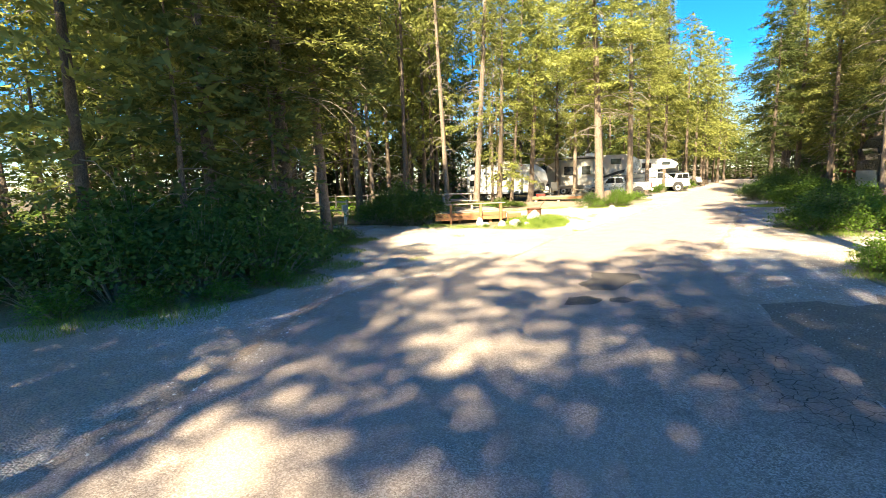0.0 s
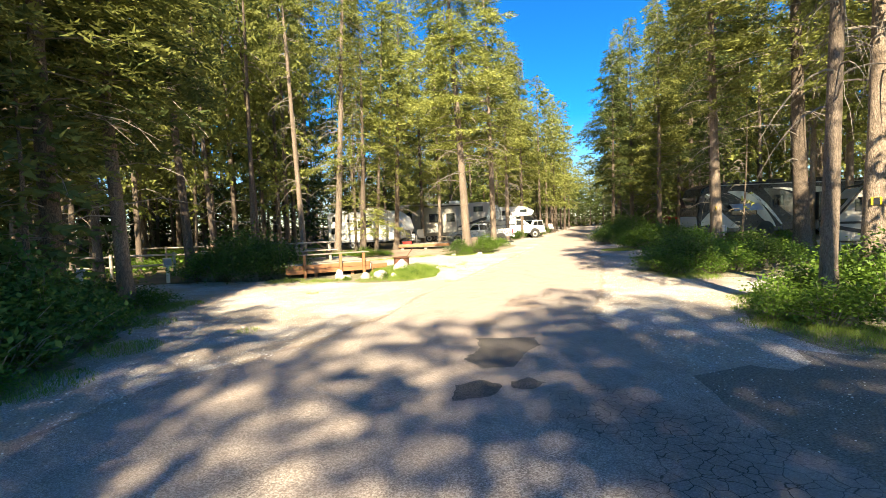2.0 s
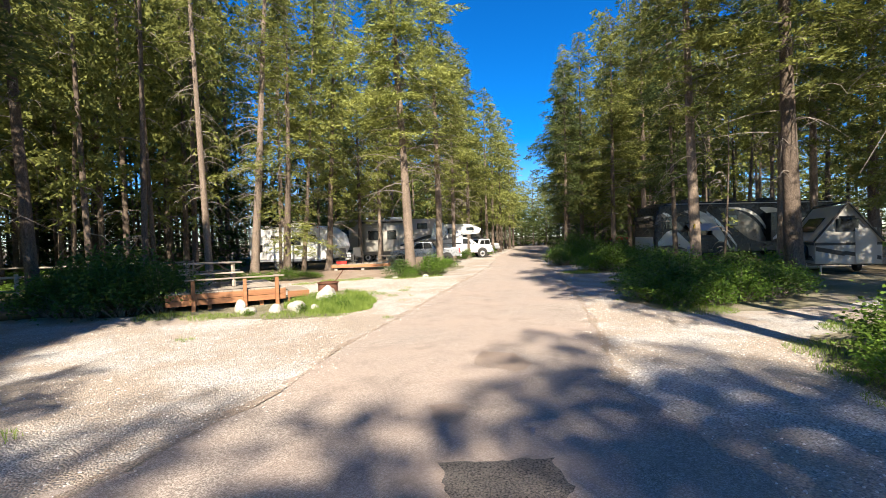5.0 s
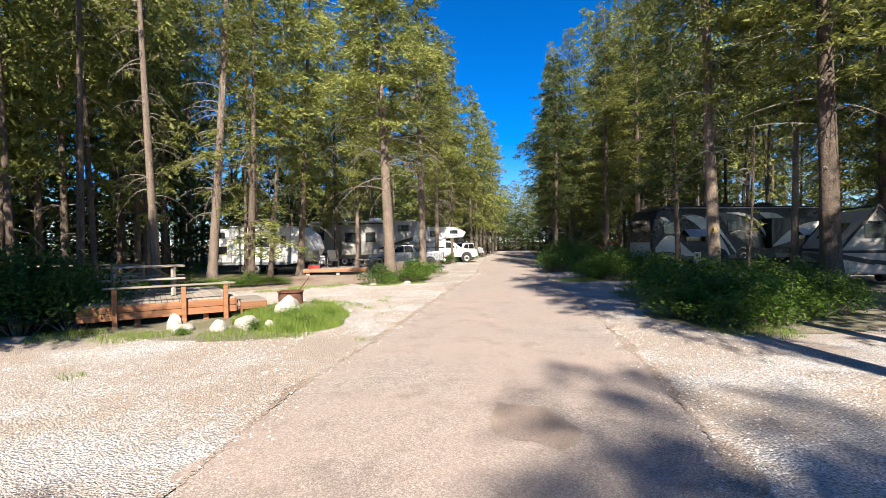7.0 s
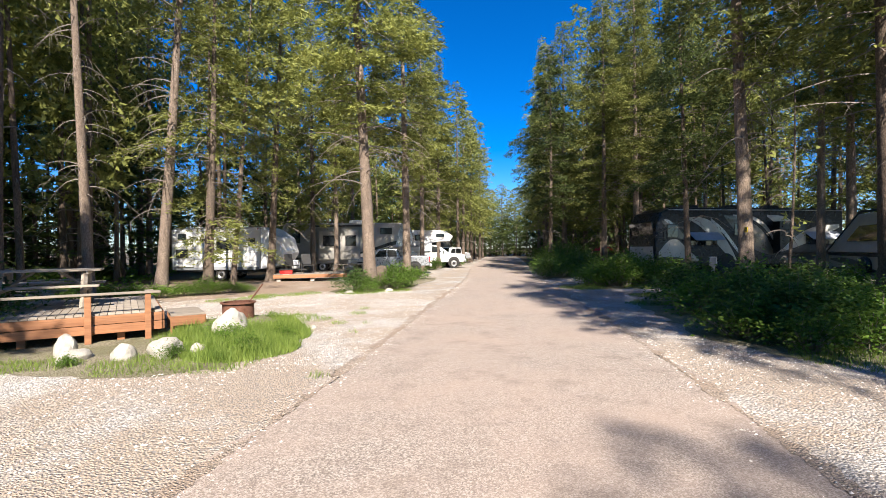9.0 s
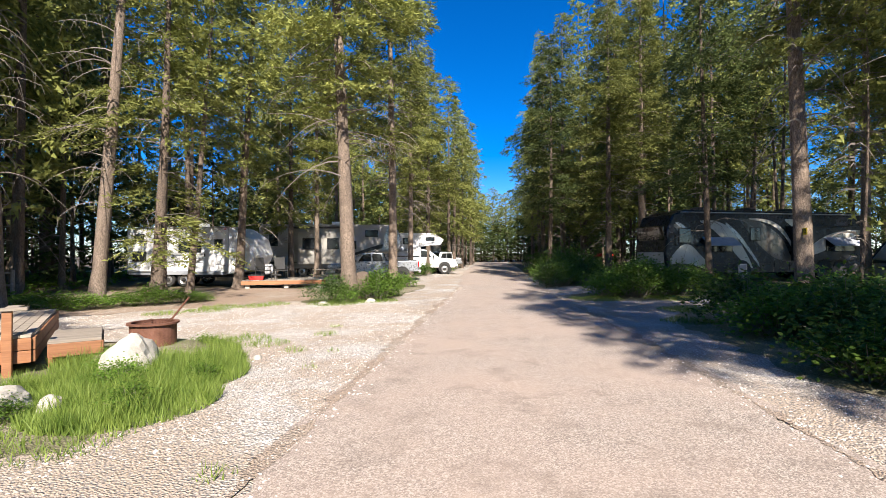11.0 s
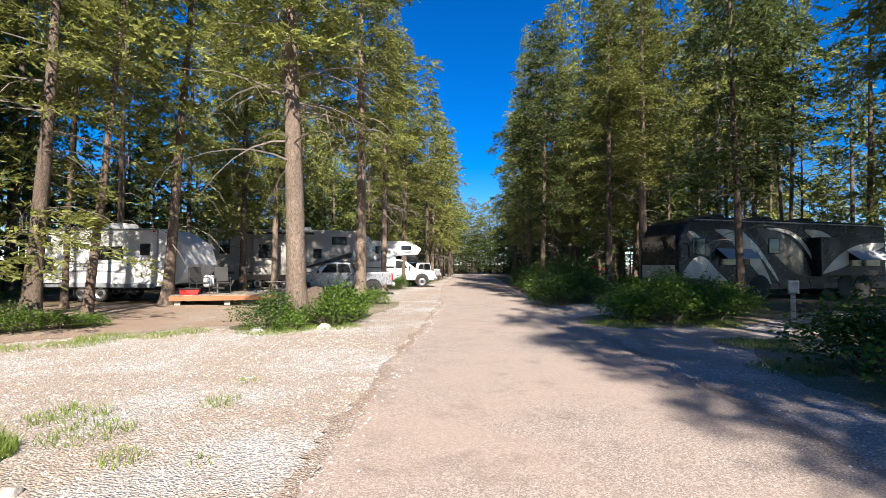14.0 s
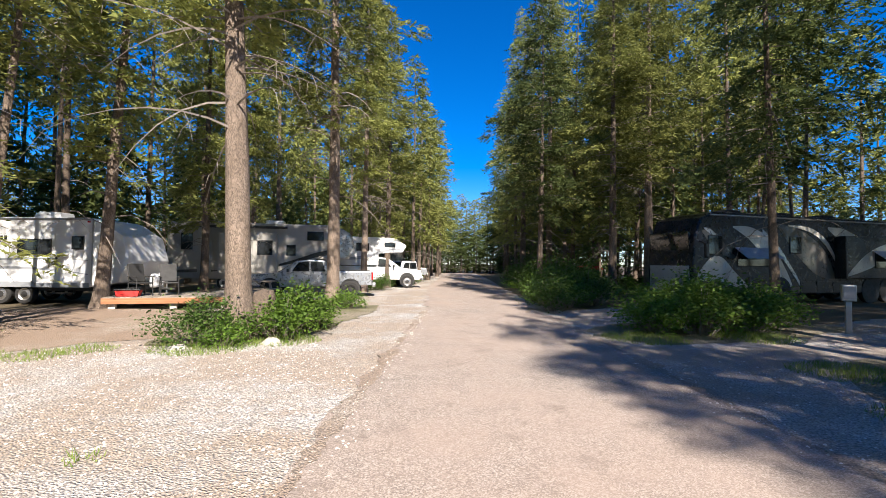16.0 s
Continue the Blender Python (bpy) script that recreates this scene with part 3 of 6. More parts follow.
FIR = "tall fir with a bare lower trunk and sunlit crown"
KIND = {
    "tall": conifer("fir_tree", 11, 21, 6.2, 2.9, 210, 310, spray=0.25, width=0.075, dead=46, dead_from=3.6, r=0.23, bark=MAT_BARK_PALE, shape=0.95, arched=True, thick_limb=0.026, label=FIR),
    "fir": conifer("fir_tree", 12, 18, 3.0, 2.8, 210, 310, spray=0.25, width=0.075, dead=26, label="bushy fir with branches low on the trunk", r=0.2, shape=0.95),
    "fir2": conifer("fir_tree", 17, 19, 4.2, 3.0, 210, 310, spray=0.25, width=0.075, dead=30, label="broad fir with a ragged green crown", r=0.2, bark=MAT_BARK_PALE, shape=0.9),
    "spruce": conifer("spruce_tree", 13, 15, 3.6, 2.9, 170, 230, spray=0.26, width=0.08, dead=12, needles=MAT_NEEDLE_DARK, label="dense dark spruce standing beside the road", r=0.15, gaps=0.05),
    "low": conifer("fir_tree", 18, 15, 2.3, 2.3, 120, 230, spray=0.23, width=0.06, dead=20, dead_from=2.0, r=0.17, droop=0.5, skirt=0.95, label="fir with drooping light green lower boughs", gaps=0.3),
    "sapling": conifer("sapling_tree", 15, 5.5, 1.6, 0.7, 30, 26, spray=0.2, dead=16, dead_from=0.7, r=0.05, label="thin dark sapling among the shrubs", bend=0.25),
    "pole": conifer("pine_tree", 16, 18, 7.5, 2.4, 110, 62, spray=0.4, width=0.14, dead=22, limbed=False, dead_from=1.6, r=0.14, label="slender forest pine with many dead lower twigs", gaps=0.15),
    "wood": conifer("pine_tree", 19, 18, 3.6, 2.9, 125, 88, spray=0.38, width=0.14, dead=10, limbed=False, dead_from=1.4, r=0.17, label="forest conifer in the woods behind the campsites", shape=0.95),
    "wood2": conifer("pine_tree", 20, 16, 2.2, 2.8, 120, 88, spray=0.38, width=0.14, dead=8, limbed=False, dead_from=1.2, r=0.15, label="forest conifer with low green boughs", shape=0.95),
    "dark": conifer("fir_tree", 27, 20, 6.0, 3.1, 170, 230, spray=0.25, width=0.075, dead=30, dead_from=3.5, r=0.22, bark=MAT_BARK, arched=True, label=FIR, shape=0.95),
    "high": conifer("fir_tree", 26, 22, 10.0, 2.7, 130, 230, spray=0.25, width=0.075, dead=54, dead_from=3.0, r=0.22, bark=MAT_BARK_PALE, arched=True, label=FIR, shape=0.95),
    "canopy": conifer("pine_tree", 29, 25, 13.0, 3.2, 80, 95, spray=0.42, width=0.14, dead=10, dead_from=6, r=0.28, gaps=0.24, label="very tall open-crowned pine added unseen behind the walk for shade", bark=MAT_BARK_PALE, shape=0.45),
    "under": conifer("young_fir_tree", 23, 8.0, 0.5, 2.3, 70, 44, spray=0.48, width=0.19, dead=5, limbed=False, dead_from=0.5, r=0.1, label="young shaded conifer filling the woods", needles=MAT_NEEDLE_DARK, gaps=0.05),
}


def plant(kind, x, y, h=1.0, thick=1.0, lean=(0, 0), turn=None, label="", z=0.0):
    """A copy of one of the trees: h scales its height, thick its girth, lean in degrees about x and y."""
    rng = random.Random(int(x * 131 + y * 977))
    turn = rng.uniform(0, 360) if turn is None else turn
    m = pose(x, y, z, lean[0], lean[1], 0) @ pose(0, 0, 0, 0, 0, turn) @ Matrix.Diagonal((thick, thick, h, 1))
    ob = copy_thing(KIND[kind], m)
    if label:
        ob["label"] = label
    return ob


HERO = [
    ("tall", 7.6, 29.0, 1.0, 1.12, (0, -2.5), "tall pine with scaly orange-brown bark and bare limbs"),
    ("tall", 10.8, 35.3, 0.95, 1.0, (0, -1), "tall pine with scaly bark beside the grey pickup"),
    ("fir2", 3.8, 37.0, 1.05, 1.0, (0, 2.5), "fir with a flared leaning trunk near the trailer"),
    ("low", 1.5, 31.3, 0.95, 1.2, (0, 1), "fir with drooping light green boughs near the trailer"),
    ("pole", 2.3, 32.8, 0.9, 0.9, (0, 3.5), "slim leaning pine in front of the white trailer"),
    ("high", 0.0, 30.6, 1.0, 0.95, (0, 3.5), "fir with a leaning trunk at the edge of the camp"),
    ("fir", 6.55, 44.3, 1.05, 0.95, (0, 0), "dark fir rising behind the timber deck"),
    ("fir2", 8.2, 44.6, 1.0, 0.9, (0, 0), "dark fir between the trailers"),
    ("pole", 0.9, 36.2, 1.0, 0.7, (0, 1.5), "thin pine in front of the white trailer"),
    ("high", -1.6, 28.6, 1.0, 0.75, (0, -1.5), "fir with a pale leaning trunk at the camp's edge"),
    ("dark", -5.3, 22.5, 1.0, 0.85, (0, -2), "dark straight fir trunk beside the shrubs"),
    ("fir", -7.5, 16.4, 1.1, 1.2, (0, 0), "large fir with reddish bark above the thicket"),
    ("fir", -5.6, 10.8, 0.9, 0.9, (0, 1), "dark fir growing in the shaded thicket"),
    ("under", -5.4, 9.4, 0.9, 1.0, (0, 0), "young conifer in the shaded thicket"), ("under", -4.3, 11.6, 0.7, 0.8, (0, 0), "young conifer in the shaded thicket"), ("spruce", -4.0, 14.6, 1.0, 1.2, (0, 0), "dark spruce at the corner of the side drive"),
    ("fir", -4.4, 12.6, 0.85, 1.1, (0, 0), "dark fir growing in the shaded thicket"),
    ("wood2", -7.0, 8.4, 0.9, 1.0, (0, 0), "dark fir growing in the shaded thicket"),
    ("wood2", -10.0, 11.5, 1.0, 1.1, (0, 0), "dark fir growing in the shaded thicket"),
    ("tall", 10.0, 8.9, 0.9, 0.6, (0, 2.5), "slim pine with pale bark among roadside shrubs"),
    ("tall", 12.15, 9.95, 0.95, 0.9, (0, 1), "pine with a yellow number plate nailed on"),
    ("tall", 17.0, 20.4, 1.0, 0.9, (0, -1), "pale straight pine with a yellow number plate"),
    ("dark", 18.3, 17.6, 1.0, 1.3, (0, -1), "thick dark-barked fir beside the folding camper"),
    ("spruce", 22.1, 27.2, 1.05, 0.95, (0, -1), ""),
    ("sapling", 17.3, 19.5, 1.4, 1.0, (0, 0), ""),
    ("tall", 27.4, 36.5, 1.0, 1.0, (0, 0), "tall pine behind the motorhome"),
    ("fir", 24.0, 35.6, 1.0, 1.0, (0, 0), ""),
    ("spruce", 21.2, 37.5, 1.0, 1.0, (0, 0), ""),
    ("fir", 26, 43.0, 1.1, 1.1, (0, 0), ""),
    ("fir", 27.5, 48.0, 1.15, 1.1, (0, 0), ""),
    ("wood", 31, 54.0, 1.1, 1.0, (0, 0), ""),
    ("wood", 34, 60.0, 1.1, 1.1, (0, 0), ""),
    ("wood", 37.5, 66.0, 1.15, 1.1, (0, 0), ""),
    ("tall", 14.2, 43.5, 0.9, 0.8, (0, 0), ""),
    ("fir", 16.8, 47.4, 1.0, 1.0, (0, 0), ""),
    ("wood", 20.2, 51.5, 0.95, 1.0, (0, 0), "bushy sunlit fir at the bend of the road"),
    ("wood", 23.5, 58.5, 1.0, 1.05, (0, 0), ""),
    ("wood", 26.5, 64.5, 1.05, 1.1, (0, 0), ""),
    ("wood", 31.5, 72.0, 1.1, 1.1, (0, 0), ""),
    ("wood", -3.5, 45.2, 1.5, 1.1, (0, 0), ""), ("wood", 0.5, 47.0, 1.5, 1.1, (0, 0), ""), ("wood2", 3.4, 50.5, 1.5, 1.1, (0, 0), ""), ("wood2", -6.6, 42.0, 1.5, 1.1, (0, 0), ""), ("wood", -9.2, 38.0, 1.5, 1.1, (0, 0), ""), ("wood2", -12.2, 34.0, 1.5, 1.1, (0, 0), ""), ("wood2", 6.2, 54.0, 1.5, 1.1, (0, 0), ""), ("wood", 11.0, 55.0, 1.5, 1.1, (0, 0), ""), ("wood", -6.8, 34.6, 1.5, 1.0, (0, 0), ""), ("wood2", -10.4, 29.4, 1.5, 1.0, (0, 0), ""), ("under", -4.4, 43.0, 1.2, 1.2, (0, 0), ""), ("under", -8.2, 40.5, 1.2, 1.2, (0, 0), ""), ("under", 1.8, 49.0, 1.2, 1.2, (0, 0), ""),
    ("wood", -10.2, -12.5, 1.15, 1.1, (0, 0), ""),
    # unseen tall open-crowned trees, added behind the start of the walk to dapple the road
    ("canopy", -8.5, -16.5, 1.0, 1.0, (0, 0), ""), ("canopy", -4.8, -17.6, 1.0, 1.0, (0, 0), ""), ("canopy", -6.2, -15.2, 0.9, 0.9, (0, 0), ""), ("high", -4.6, -5.4, 0.76, 1.0, (0, 0), ""), ("canopy", -1.4, -15.7, 0.9, 0.9, (0, 0), ""), ("canopy", 1.2, -15.4, 0.98, 1.05, (0, 0), ""), ("canopy", 4.0, -17.5, 0.92, 0.9, (0, 0), ""), ("canopy", -11.5, -14.5, 1.0, 1.0, (0, 0), ""),
    ("canopy", 7.2, -18.0, 0.86, 1.0, (0, 0), ""), ("canopy", 10.0, -17.0, 0.9, 1.0, (0, 0), ""), ("canopy", 3.2, -13.6, 0.84, 0.9, (0, 0), ""), ("canopy", 1.8, -13.4, 0.8, 0.9, (0, 0), ""), ("canopy", 0.2, -14.2, 0.74, 0.9, (0, 0), ""), ("canopy", -0.2, -17.8, 0.94, 0.9, (0, 0), ""), ("canopy", -6.6, -21.0, 1.0, 0.9, (0, 0), ""), ("canopy", 2.3, -19.4, 1.0, 0.9, (0, 0), ""),
    ("tall", -7.4, -6.0, 1.0, 1.2, (0, 0), ""),
    # out of view on the left, added to keep the thicket in shade
    ("wood", -9.0, 0.5, 1.0, 1.2, (0, 0), ""), ("wood2", -6.4, 1.6, 1.0, 1.1, (0, 0), ""), ("wood2", -8.6, 4.2, 1.0, 1.1, (0, 0), ""), ("wood", -7.0, -3.0, 1.0, 1.1, (0, 0), ""), ("wood2", -11.5, 4.0, 1.1, 1.2, (0, 0), ""),
    # two more out of view, added to shade roadside shrubs and gravel
    ("high", 8.5, 2.2, 1.05, 1.0, (0, 0), ""), ("wood", 13.4, 5.2, 1.0, 1.1, (0, 0), ""),
    ("fir2", 25.5, 15.5, 1.3, 1.1, (0, 0), ""), ("fir", 29.5, 18.5, 1.3, 1.1, (0, 0), ""), ("fir2", 27.0, 23.4, 1.3, 1.0, (0, 0), ""), ("fir", 32.0, 24.0, 1.3, 1.1, (0, 0), ""), ("fir2", 22.0, 11.5, 1.3, 1.1, (0, 0), ""), ("wood", 35.5, 20.0, 1.3, 1.2, (0, 0), ""), ("fir", 30.5, 12.0, 1.3, 1.2, (0, 0), ""), ("wood", 37.0, 27.0, 1.3, 1.2, (0, 0), ""), ("tall", 24.2, 22.9, 0.9, 0.7, (0, 0), ""), ("wood", 41.0, 22.0, 1.3, 1.3, (0, 0), ""), ("wood", 38.0, 14.0, 1.3, 1.3, (0, 0), ""), ("fir", 21.0, 16.0, 0.9, 0.8, (0, 0), ""),
    ("wood", 25.4, 60.8, 0.95, 1.0, (0, 0), ""), ("wood", 28.4, 67.5, 1.0, 1.0, (0, 0), ""), ("wood", 32.5, 76.0, 1.0, 1.0, (0, 0), ""), ("wood", 36.5, 82.0, 1.0, 1.0, (0, 0), ""), ("wood", 15.0, 1.0, 0.9, 1.1, (0, 0), ""), ("fir", 17.5, 7.5, 0.9, 1.1, (0, 0), ""), ("tall", 15.5, -2.0, 1.0, 1.1, (0, 0), ""),
]
for kind, x, y, h, th, lean, lab in HERO:
    plant(kind, x, y, h, th, lean, label=lab)


def road_x(y):
    """The middle of the road at y."""
    return 2.0 if y < 5 else 2.0 + (y - 5) * 0.44 if y < 14 else 5.9 + (y - 14) * 0.492


def clear(x, y):
    """Whether a tree may stand here: off the road, the pads and the parked vehicles."""
    c = x - road_x(y)
    if y < 16:
        return x < -8.5 or x > 19
    if c < 0:
        if y < 27:
            return x < -6
        if y < 42:
            return x < -3.2
        return c < (-15 if y < 53 else -9 if y < 66 else -6.5)
    if y < 38:
        return c > (20 if y < 26 else 16) and (y > 35.4 or x > 36) and x > 22
    return c > 8.0


def forest():
    rng = random.Random(77)
    placed = [(t[1], t[2]) for t in HERO]
    n = 0
    for _ in range(6000):
        if n >= 170:
            break
        x, y = rng.uniform(-36, 70), rng.uniform(6, 100)
        if not clear(x, y) or any((x - a) ** 2 + (y - b) ** 2 < 7.5 for a, b in placed):
            continue
        edge = abs(x - road_x(y))
        if y > 60 and edge > 28 or edge > 48 or (y > 30 and x - road_x(y) > 34):
            continue
        placed.append((x, y))
        k = rng.choice(("wood", "wood", "pole", "wood2", "wood", "pole") if edge > 14 else ("fir", "wood", "fir2", "wood") if y < 52 else ("wood", "wood2"))
        c = x - road_x(y)
        tall = rng.uniform(1.15, 1.55) if c < -9 else rng.uniform(1.0, 1.4) if c > 9 else rng.uniform(0.85, 1.15)
        plant(k, x, y, tall, rng.uniform(0.85, 1.2), (rng.uniform(-2, 2), rng.uniform(-2, 2)))
        n += 1
    # close-set stems of the woods beside and behind the two camps
    for (x0, x1, y0, y1), most in (((-30, -3.5, 28, 58), 70), ((24, 52, 36, 56), 24)):
        n = 0
        for _ in range(2500):
            if n >= most:
                break
            x, y = rng.uniform(x0, x1), rng.uniform(y0, y1)
            if not clear(x, y) or any((x - a) ** 2 + (y - b) ** 2 < 3.2 for a, b in placed):
                continue
            placed.append((x, y))
            plant(rng.choice(("pole", "wood", "pole", "wood2")), x, y, rng.uniform(1.1, 1.55), rng.uniform(0.8, 1.1), (rng.uniform(-2, 2), rng.uniform(-2, 2)))
            n += 1
    # young growth that fills the woods behind the camps
    n = 0
    for _ in range(4000):
        if n >= 110:
            break
        x, y = rng.uniform(-40, 62), rng.uniform(14, 90)
        c = x - road_x(y)
        if not clear(x, y) or abs(c) > 40 or (c < 0 and y < 46 and x > -11) or (y < 27 and x > -16 and c < 0) or any((x - a) ** 2 + (y - b) ** 2 < 3.0 for a, b in placed):
            continue
        if (c < 0 and 46 < y < 60 and c > -19) or (28 < x < 37 and 42 < y < 50) or (c > 0 and y < 37):
            continue
        placed.append((x, y))
        plant("under", x, y, rng.uniform(0.6, 1.3), rng.uniform(0.8, 1.3))
        n += 1
    # belts that close the view, well behind the single trees
    for i in range(50):
        a = radians(-95 + i * 4.2)
        q = rng.uniform(0.85, 1.1)
        x, y = 10 + 62 * math.sin(a) * q, 26 + 78 * math.cos(a) * q
        if y > -5 and abs(x - road_x(y)) > 8:
            plant("wood2", x, y, rng.uniform(0.9, 1.2), rng.uniform(1.3, 1.9))
    for i in range(46):
        a = radians(-92 + i * 2.1)
        q = rng.uniform(25, 33)
        x, y = 1 + q * math.sin(a), 30 + q * math.cos(a)
        if x < -9 and y > 25:
            plant("under", x, y, rng.uniform(0.6, 1.1), rng.uniform(1.0, 1.5))
    for i in range(13):
        plant("wood2", 34 + i * 2.6, 112 - i * 1.2, rng.uniform(0.75, 0.95), 1.6)
        plant("under", 36 + i * 2.3, 96 - i * 1.0, rng.uniform(0.5, 0.8), 1.5)
        plant("wood", 38 + i * 2.1, 105 - i * 1.3, rng.uniform(0.7, 0.9), 1.2)
        plant("under", 38 + i * 2.0, 101 - i * 1.2, rng.uniform(0.8, 1.1), 1.7)


forest()
for o in KIND.values():
    for c in o.children_recursive:
        bpy.data.objects.remove(c)
    bpy.data.objects.remove(o)


# ---- shrubs, grass and stones ----
def shrub(name, seed, r, h, leaves, size, label, mat=None):
    """A leafy shrub: stems from one foot, leaves gathered in uneven clumps."""
    rng, g = random.Random(seed), np.random.default_rng(seed)
    root = thing(name, pose(0, 0, -200), label, "shrub")
    stems, out = [], []
    tips = []
    for i in range(46):
        a, q = rng.uniform(0, 6.283), rng.random() ** 0.6
        tip = Vector((math.cos(a) * r * q, math.sin(a) * r * q, h * (1 - 0.55 * q * q) * rng.uniform(0.55, 1.05)))
        foot = Vector((math.cos(a) * r * 0.25 * q, math.sin(a) * r * 0.25 * q, -0.05))
        mid = foot.lerp(tip, 0.55) + Vector((0, 0, h * 0.1))
        stems.append([(foot, 0.012), (mid, 0.008), (tip, 0.003)])
        tips.append((tip, mid))
    per = leaves // len(tips)
    for tip, mid in tips:
        n = per
        f = g.uniform(0.0, 1.05, n)[:, None] ** 0.8
        c = np.array(mid) * (1 - f) + np.array(tip) * f + g.normal(0, 1, (n, 3)) * np.array((0.13, 0.13, 0.09)) * (0.5 + r)
        c[:, 2] = np.maximum(c[:, 2], 0.03)
        d = g.normal(0, 1, (n, 3))
        d[:, 2] = d[:, 2] * 0.4 - 0.1
        d /= np.linalg.norm(d, axis=1)[:, None]
        up = g.normal(0, 0.5, (n, 3)) + np.array((0, 0, 1))
        w = np.cross(d, up)
        w /= np.linalg.norm(w, axis=1)[:, None]
        ln = size * g.uniform(0.6, 1.3, n)[:, None]
        out.append(np.stack((c, c + d * ln * 0.45 + w * ln * 0.33, c + d * ln, c + d * ln * 0.45 - w * ln * 0.33), 1).reshape(-1, 3))
    vs = []
    limb_verts(stems, vs)
    part_mesh("woody_base", tri_mesh("woody_base", [tuple(v) for v in vs], MAT_TWIG, 4), root)["kind"] = "stuff"
    part_mesh("foliage", tri_mesh("foliage", np.concatenate(out), mat or MAT_LEAF, 4), root, label="small bright green leaves")["kind"] = "stuff"
    return root


BUSH = [shrub("shrub", 31, 0.95, 1.0, 3000, 0.085, "leafy green wild shrub beside the gravel"),
        shrub("shrub", 32, 1.1, 1.25, 3400, 0.088, "dense wild shrub by the road, leaves darkened for shade", MAT_LEAF_SHADED),
        shrub("shrub", 34, 1.1, 0.9, 900, 0.17, "leafy forest undergrowth shrub"),
        shrub("shrub", 33, 0.75, 0.7, 2100, 0.08, "low leafy green shrub at the verge")]
SHRUBS = []


def thicket(points, group, seed, low=0.85, high=1.15, kinds=(0, 1, 3)):
    rng = random.Random(seed)
    for x, y, s in points:
        k = rng.choice(kinds)
        m = pose(x, y, 0, 0, 0, rng.uniform(0, 360)) @ Matrix.Diagonal((s * rng.uniform(0.95, 1.15), s, s * rng.uniform(low, high), 1))
        SHRUBS.append(tagged(copy_thing(BUSH[k], m), group=group))


thicket([(-6.2, 6.6, 1.1), (-4.9, 6.8, 1.15), (-3.7, 7.4, 1.0), (-3.0, 8.6, 1.0), (-2.9, 9.9, 0.9), (-4.3, 8.6, 1.3), (-5.8, 8.4, 1.4), (-7.6, 6.8, 1.2), (-3.4, 11.2, 0.8), (-4.4, 10.4, 1.3), (-9.2, 7.2, 1.3), (-5.0, 12.0, 1.2), (-7.2, 10.2, 1.5), (-11, 7.6, 1.4)], "shrubs of the shaded thicket", 1, 0.95, 1.3, (1,))
thicket([(-2.7, 8.2, 0.6), (-2.8, 9.4, 0.55), (-3.0, 7.0, 0.6), (-3.9, 6.2, 0.65), (-5.2, 5.8, 0.7), (-2.9, 10.8, 0.6), (-3.1, 12.2, 0.6)], "low growth at the foot of the thicket", 21, 0.8, 1.1, (3,))
thicket([(2.5, 18.55, 0.3), (3.6, 18.4, 0.35), (4.1, 19.4, 0.35), (3.3, 19.3, 0.4), (3.0, 20.3, 0.45), (1.2, 18.5, 0.2), (3.9, 21.6, 0.35)], "broad-leaved weeds on the planted island", 22, 0.8, 1.2, (3,))
thicket([(-3.5, 14.6, 0.7), (-4.3, 14.4, 0.85), (-5.3, 14.6, 0.9), (-6.5, 15, 0.9), (-4.9, 15.5, 0.8)], "low shrubs by the side drive", 2, 0.7, 0.95)
thicket([(-1.3, 20.4, 0.95), (-2.1, 20.0, 1.0), (-2.9, 20.1, 1.1), (-3.7, 20.6, 1.0), (-2.6, 21.3, 1.3), (-1.6, 21.6, 1.2), (-4.4, 21.2, 1.0), (-3.6, 22.2, 1.2)], "shrubs beside the timber deck", 3, 0.9, 1.15, (1, 1, 0))
thicket([(9.4, 8.3, 0.7), (9.1, 9.0, 0.6), (10.2, 9.4, 0.85), (10.6, 8.4, 0.9), (11.4, 10.0, 0.9), (12.6, 10.6, 0.9), (11.6, 8.9, 1.0), (13.8, 10.6, 1.0)], "shrubs round the slim pine", 4, 0.9, 1.2)
thicket([(11.5, 15.2, 0.75), (12.4, 14.9, 0.8), (11.7, 16.4, 0.85), (12.6, 16.2, 1.0), (13.6, 15.4, 0.9), (13.2, 17.4, 1.0), (14.4, 16.6, 1.0), (14.6, 18.2, 1.05), (13.6, 18.8, 0.95), (15.6, 17.4, 1.0), (15.6, 19.2, 1.1), (14.8, 20.2, 1.0), (16.6, 18.2, 1.0), (16.4, 20.4, 1.0), (14.8, 15.4, 0.8), (16.0, 16.0, 0.9), (17.3, 16.9, 0.9), (17.6, 19.2, 1.0), (18.6, 18.8, 0.9)], "shrubs of the roadside island", 5)
thicket([(16.4, 26.6, 0.95), (17.1, 26.0, 1.05), (17.9, 26.3, 1.15), (18.9, 26.0, 1.15), (17.4, 27.2, 1.15), (18.6, 27.2, 1.2), (19.9, 26.4, 1.0), (20.8, 26.6, 0.85)], "large shrub by the motorhome", 6, 1.0, 1.2, (0,))
thicket([(6.9, 28.5, 0.7), (7.3, 28.1, 0.55), (8.4, 28.8, 0.85), (8.8, 29.5, 0.9), (9.2, 30.2, 0.75), (11.1, 34.6, 0.8), (8.6, 30.3, 0.7)], "shrubs round two pines", 7, 1.0, 1.3)
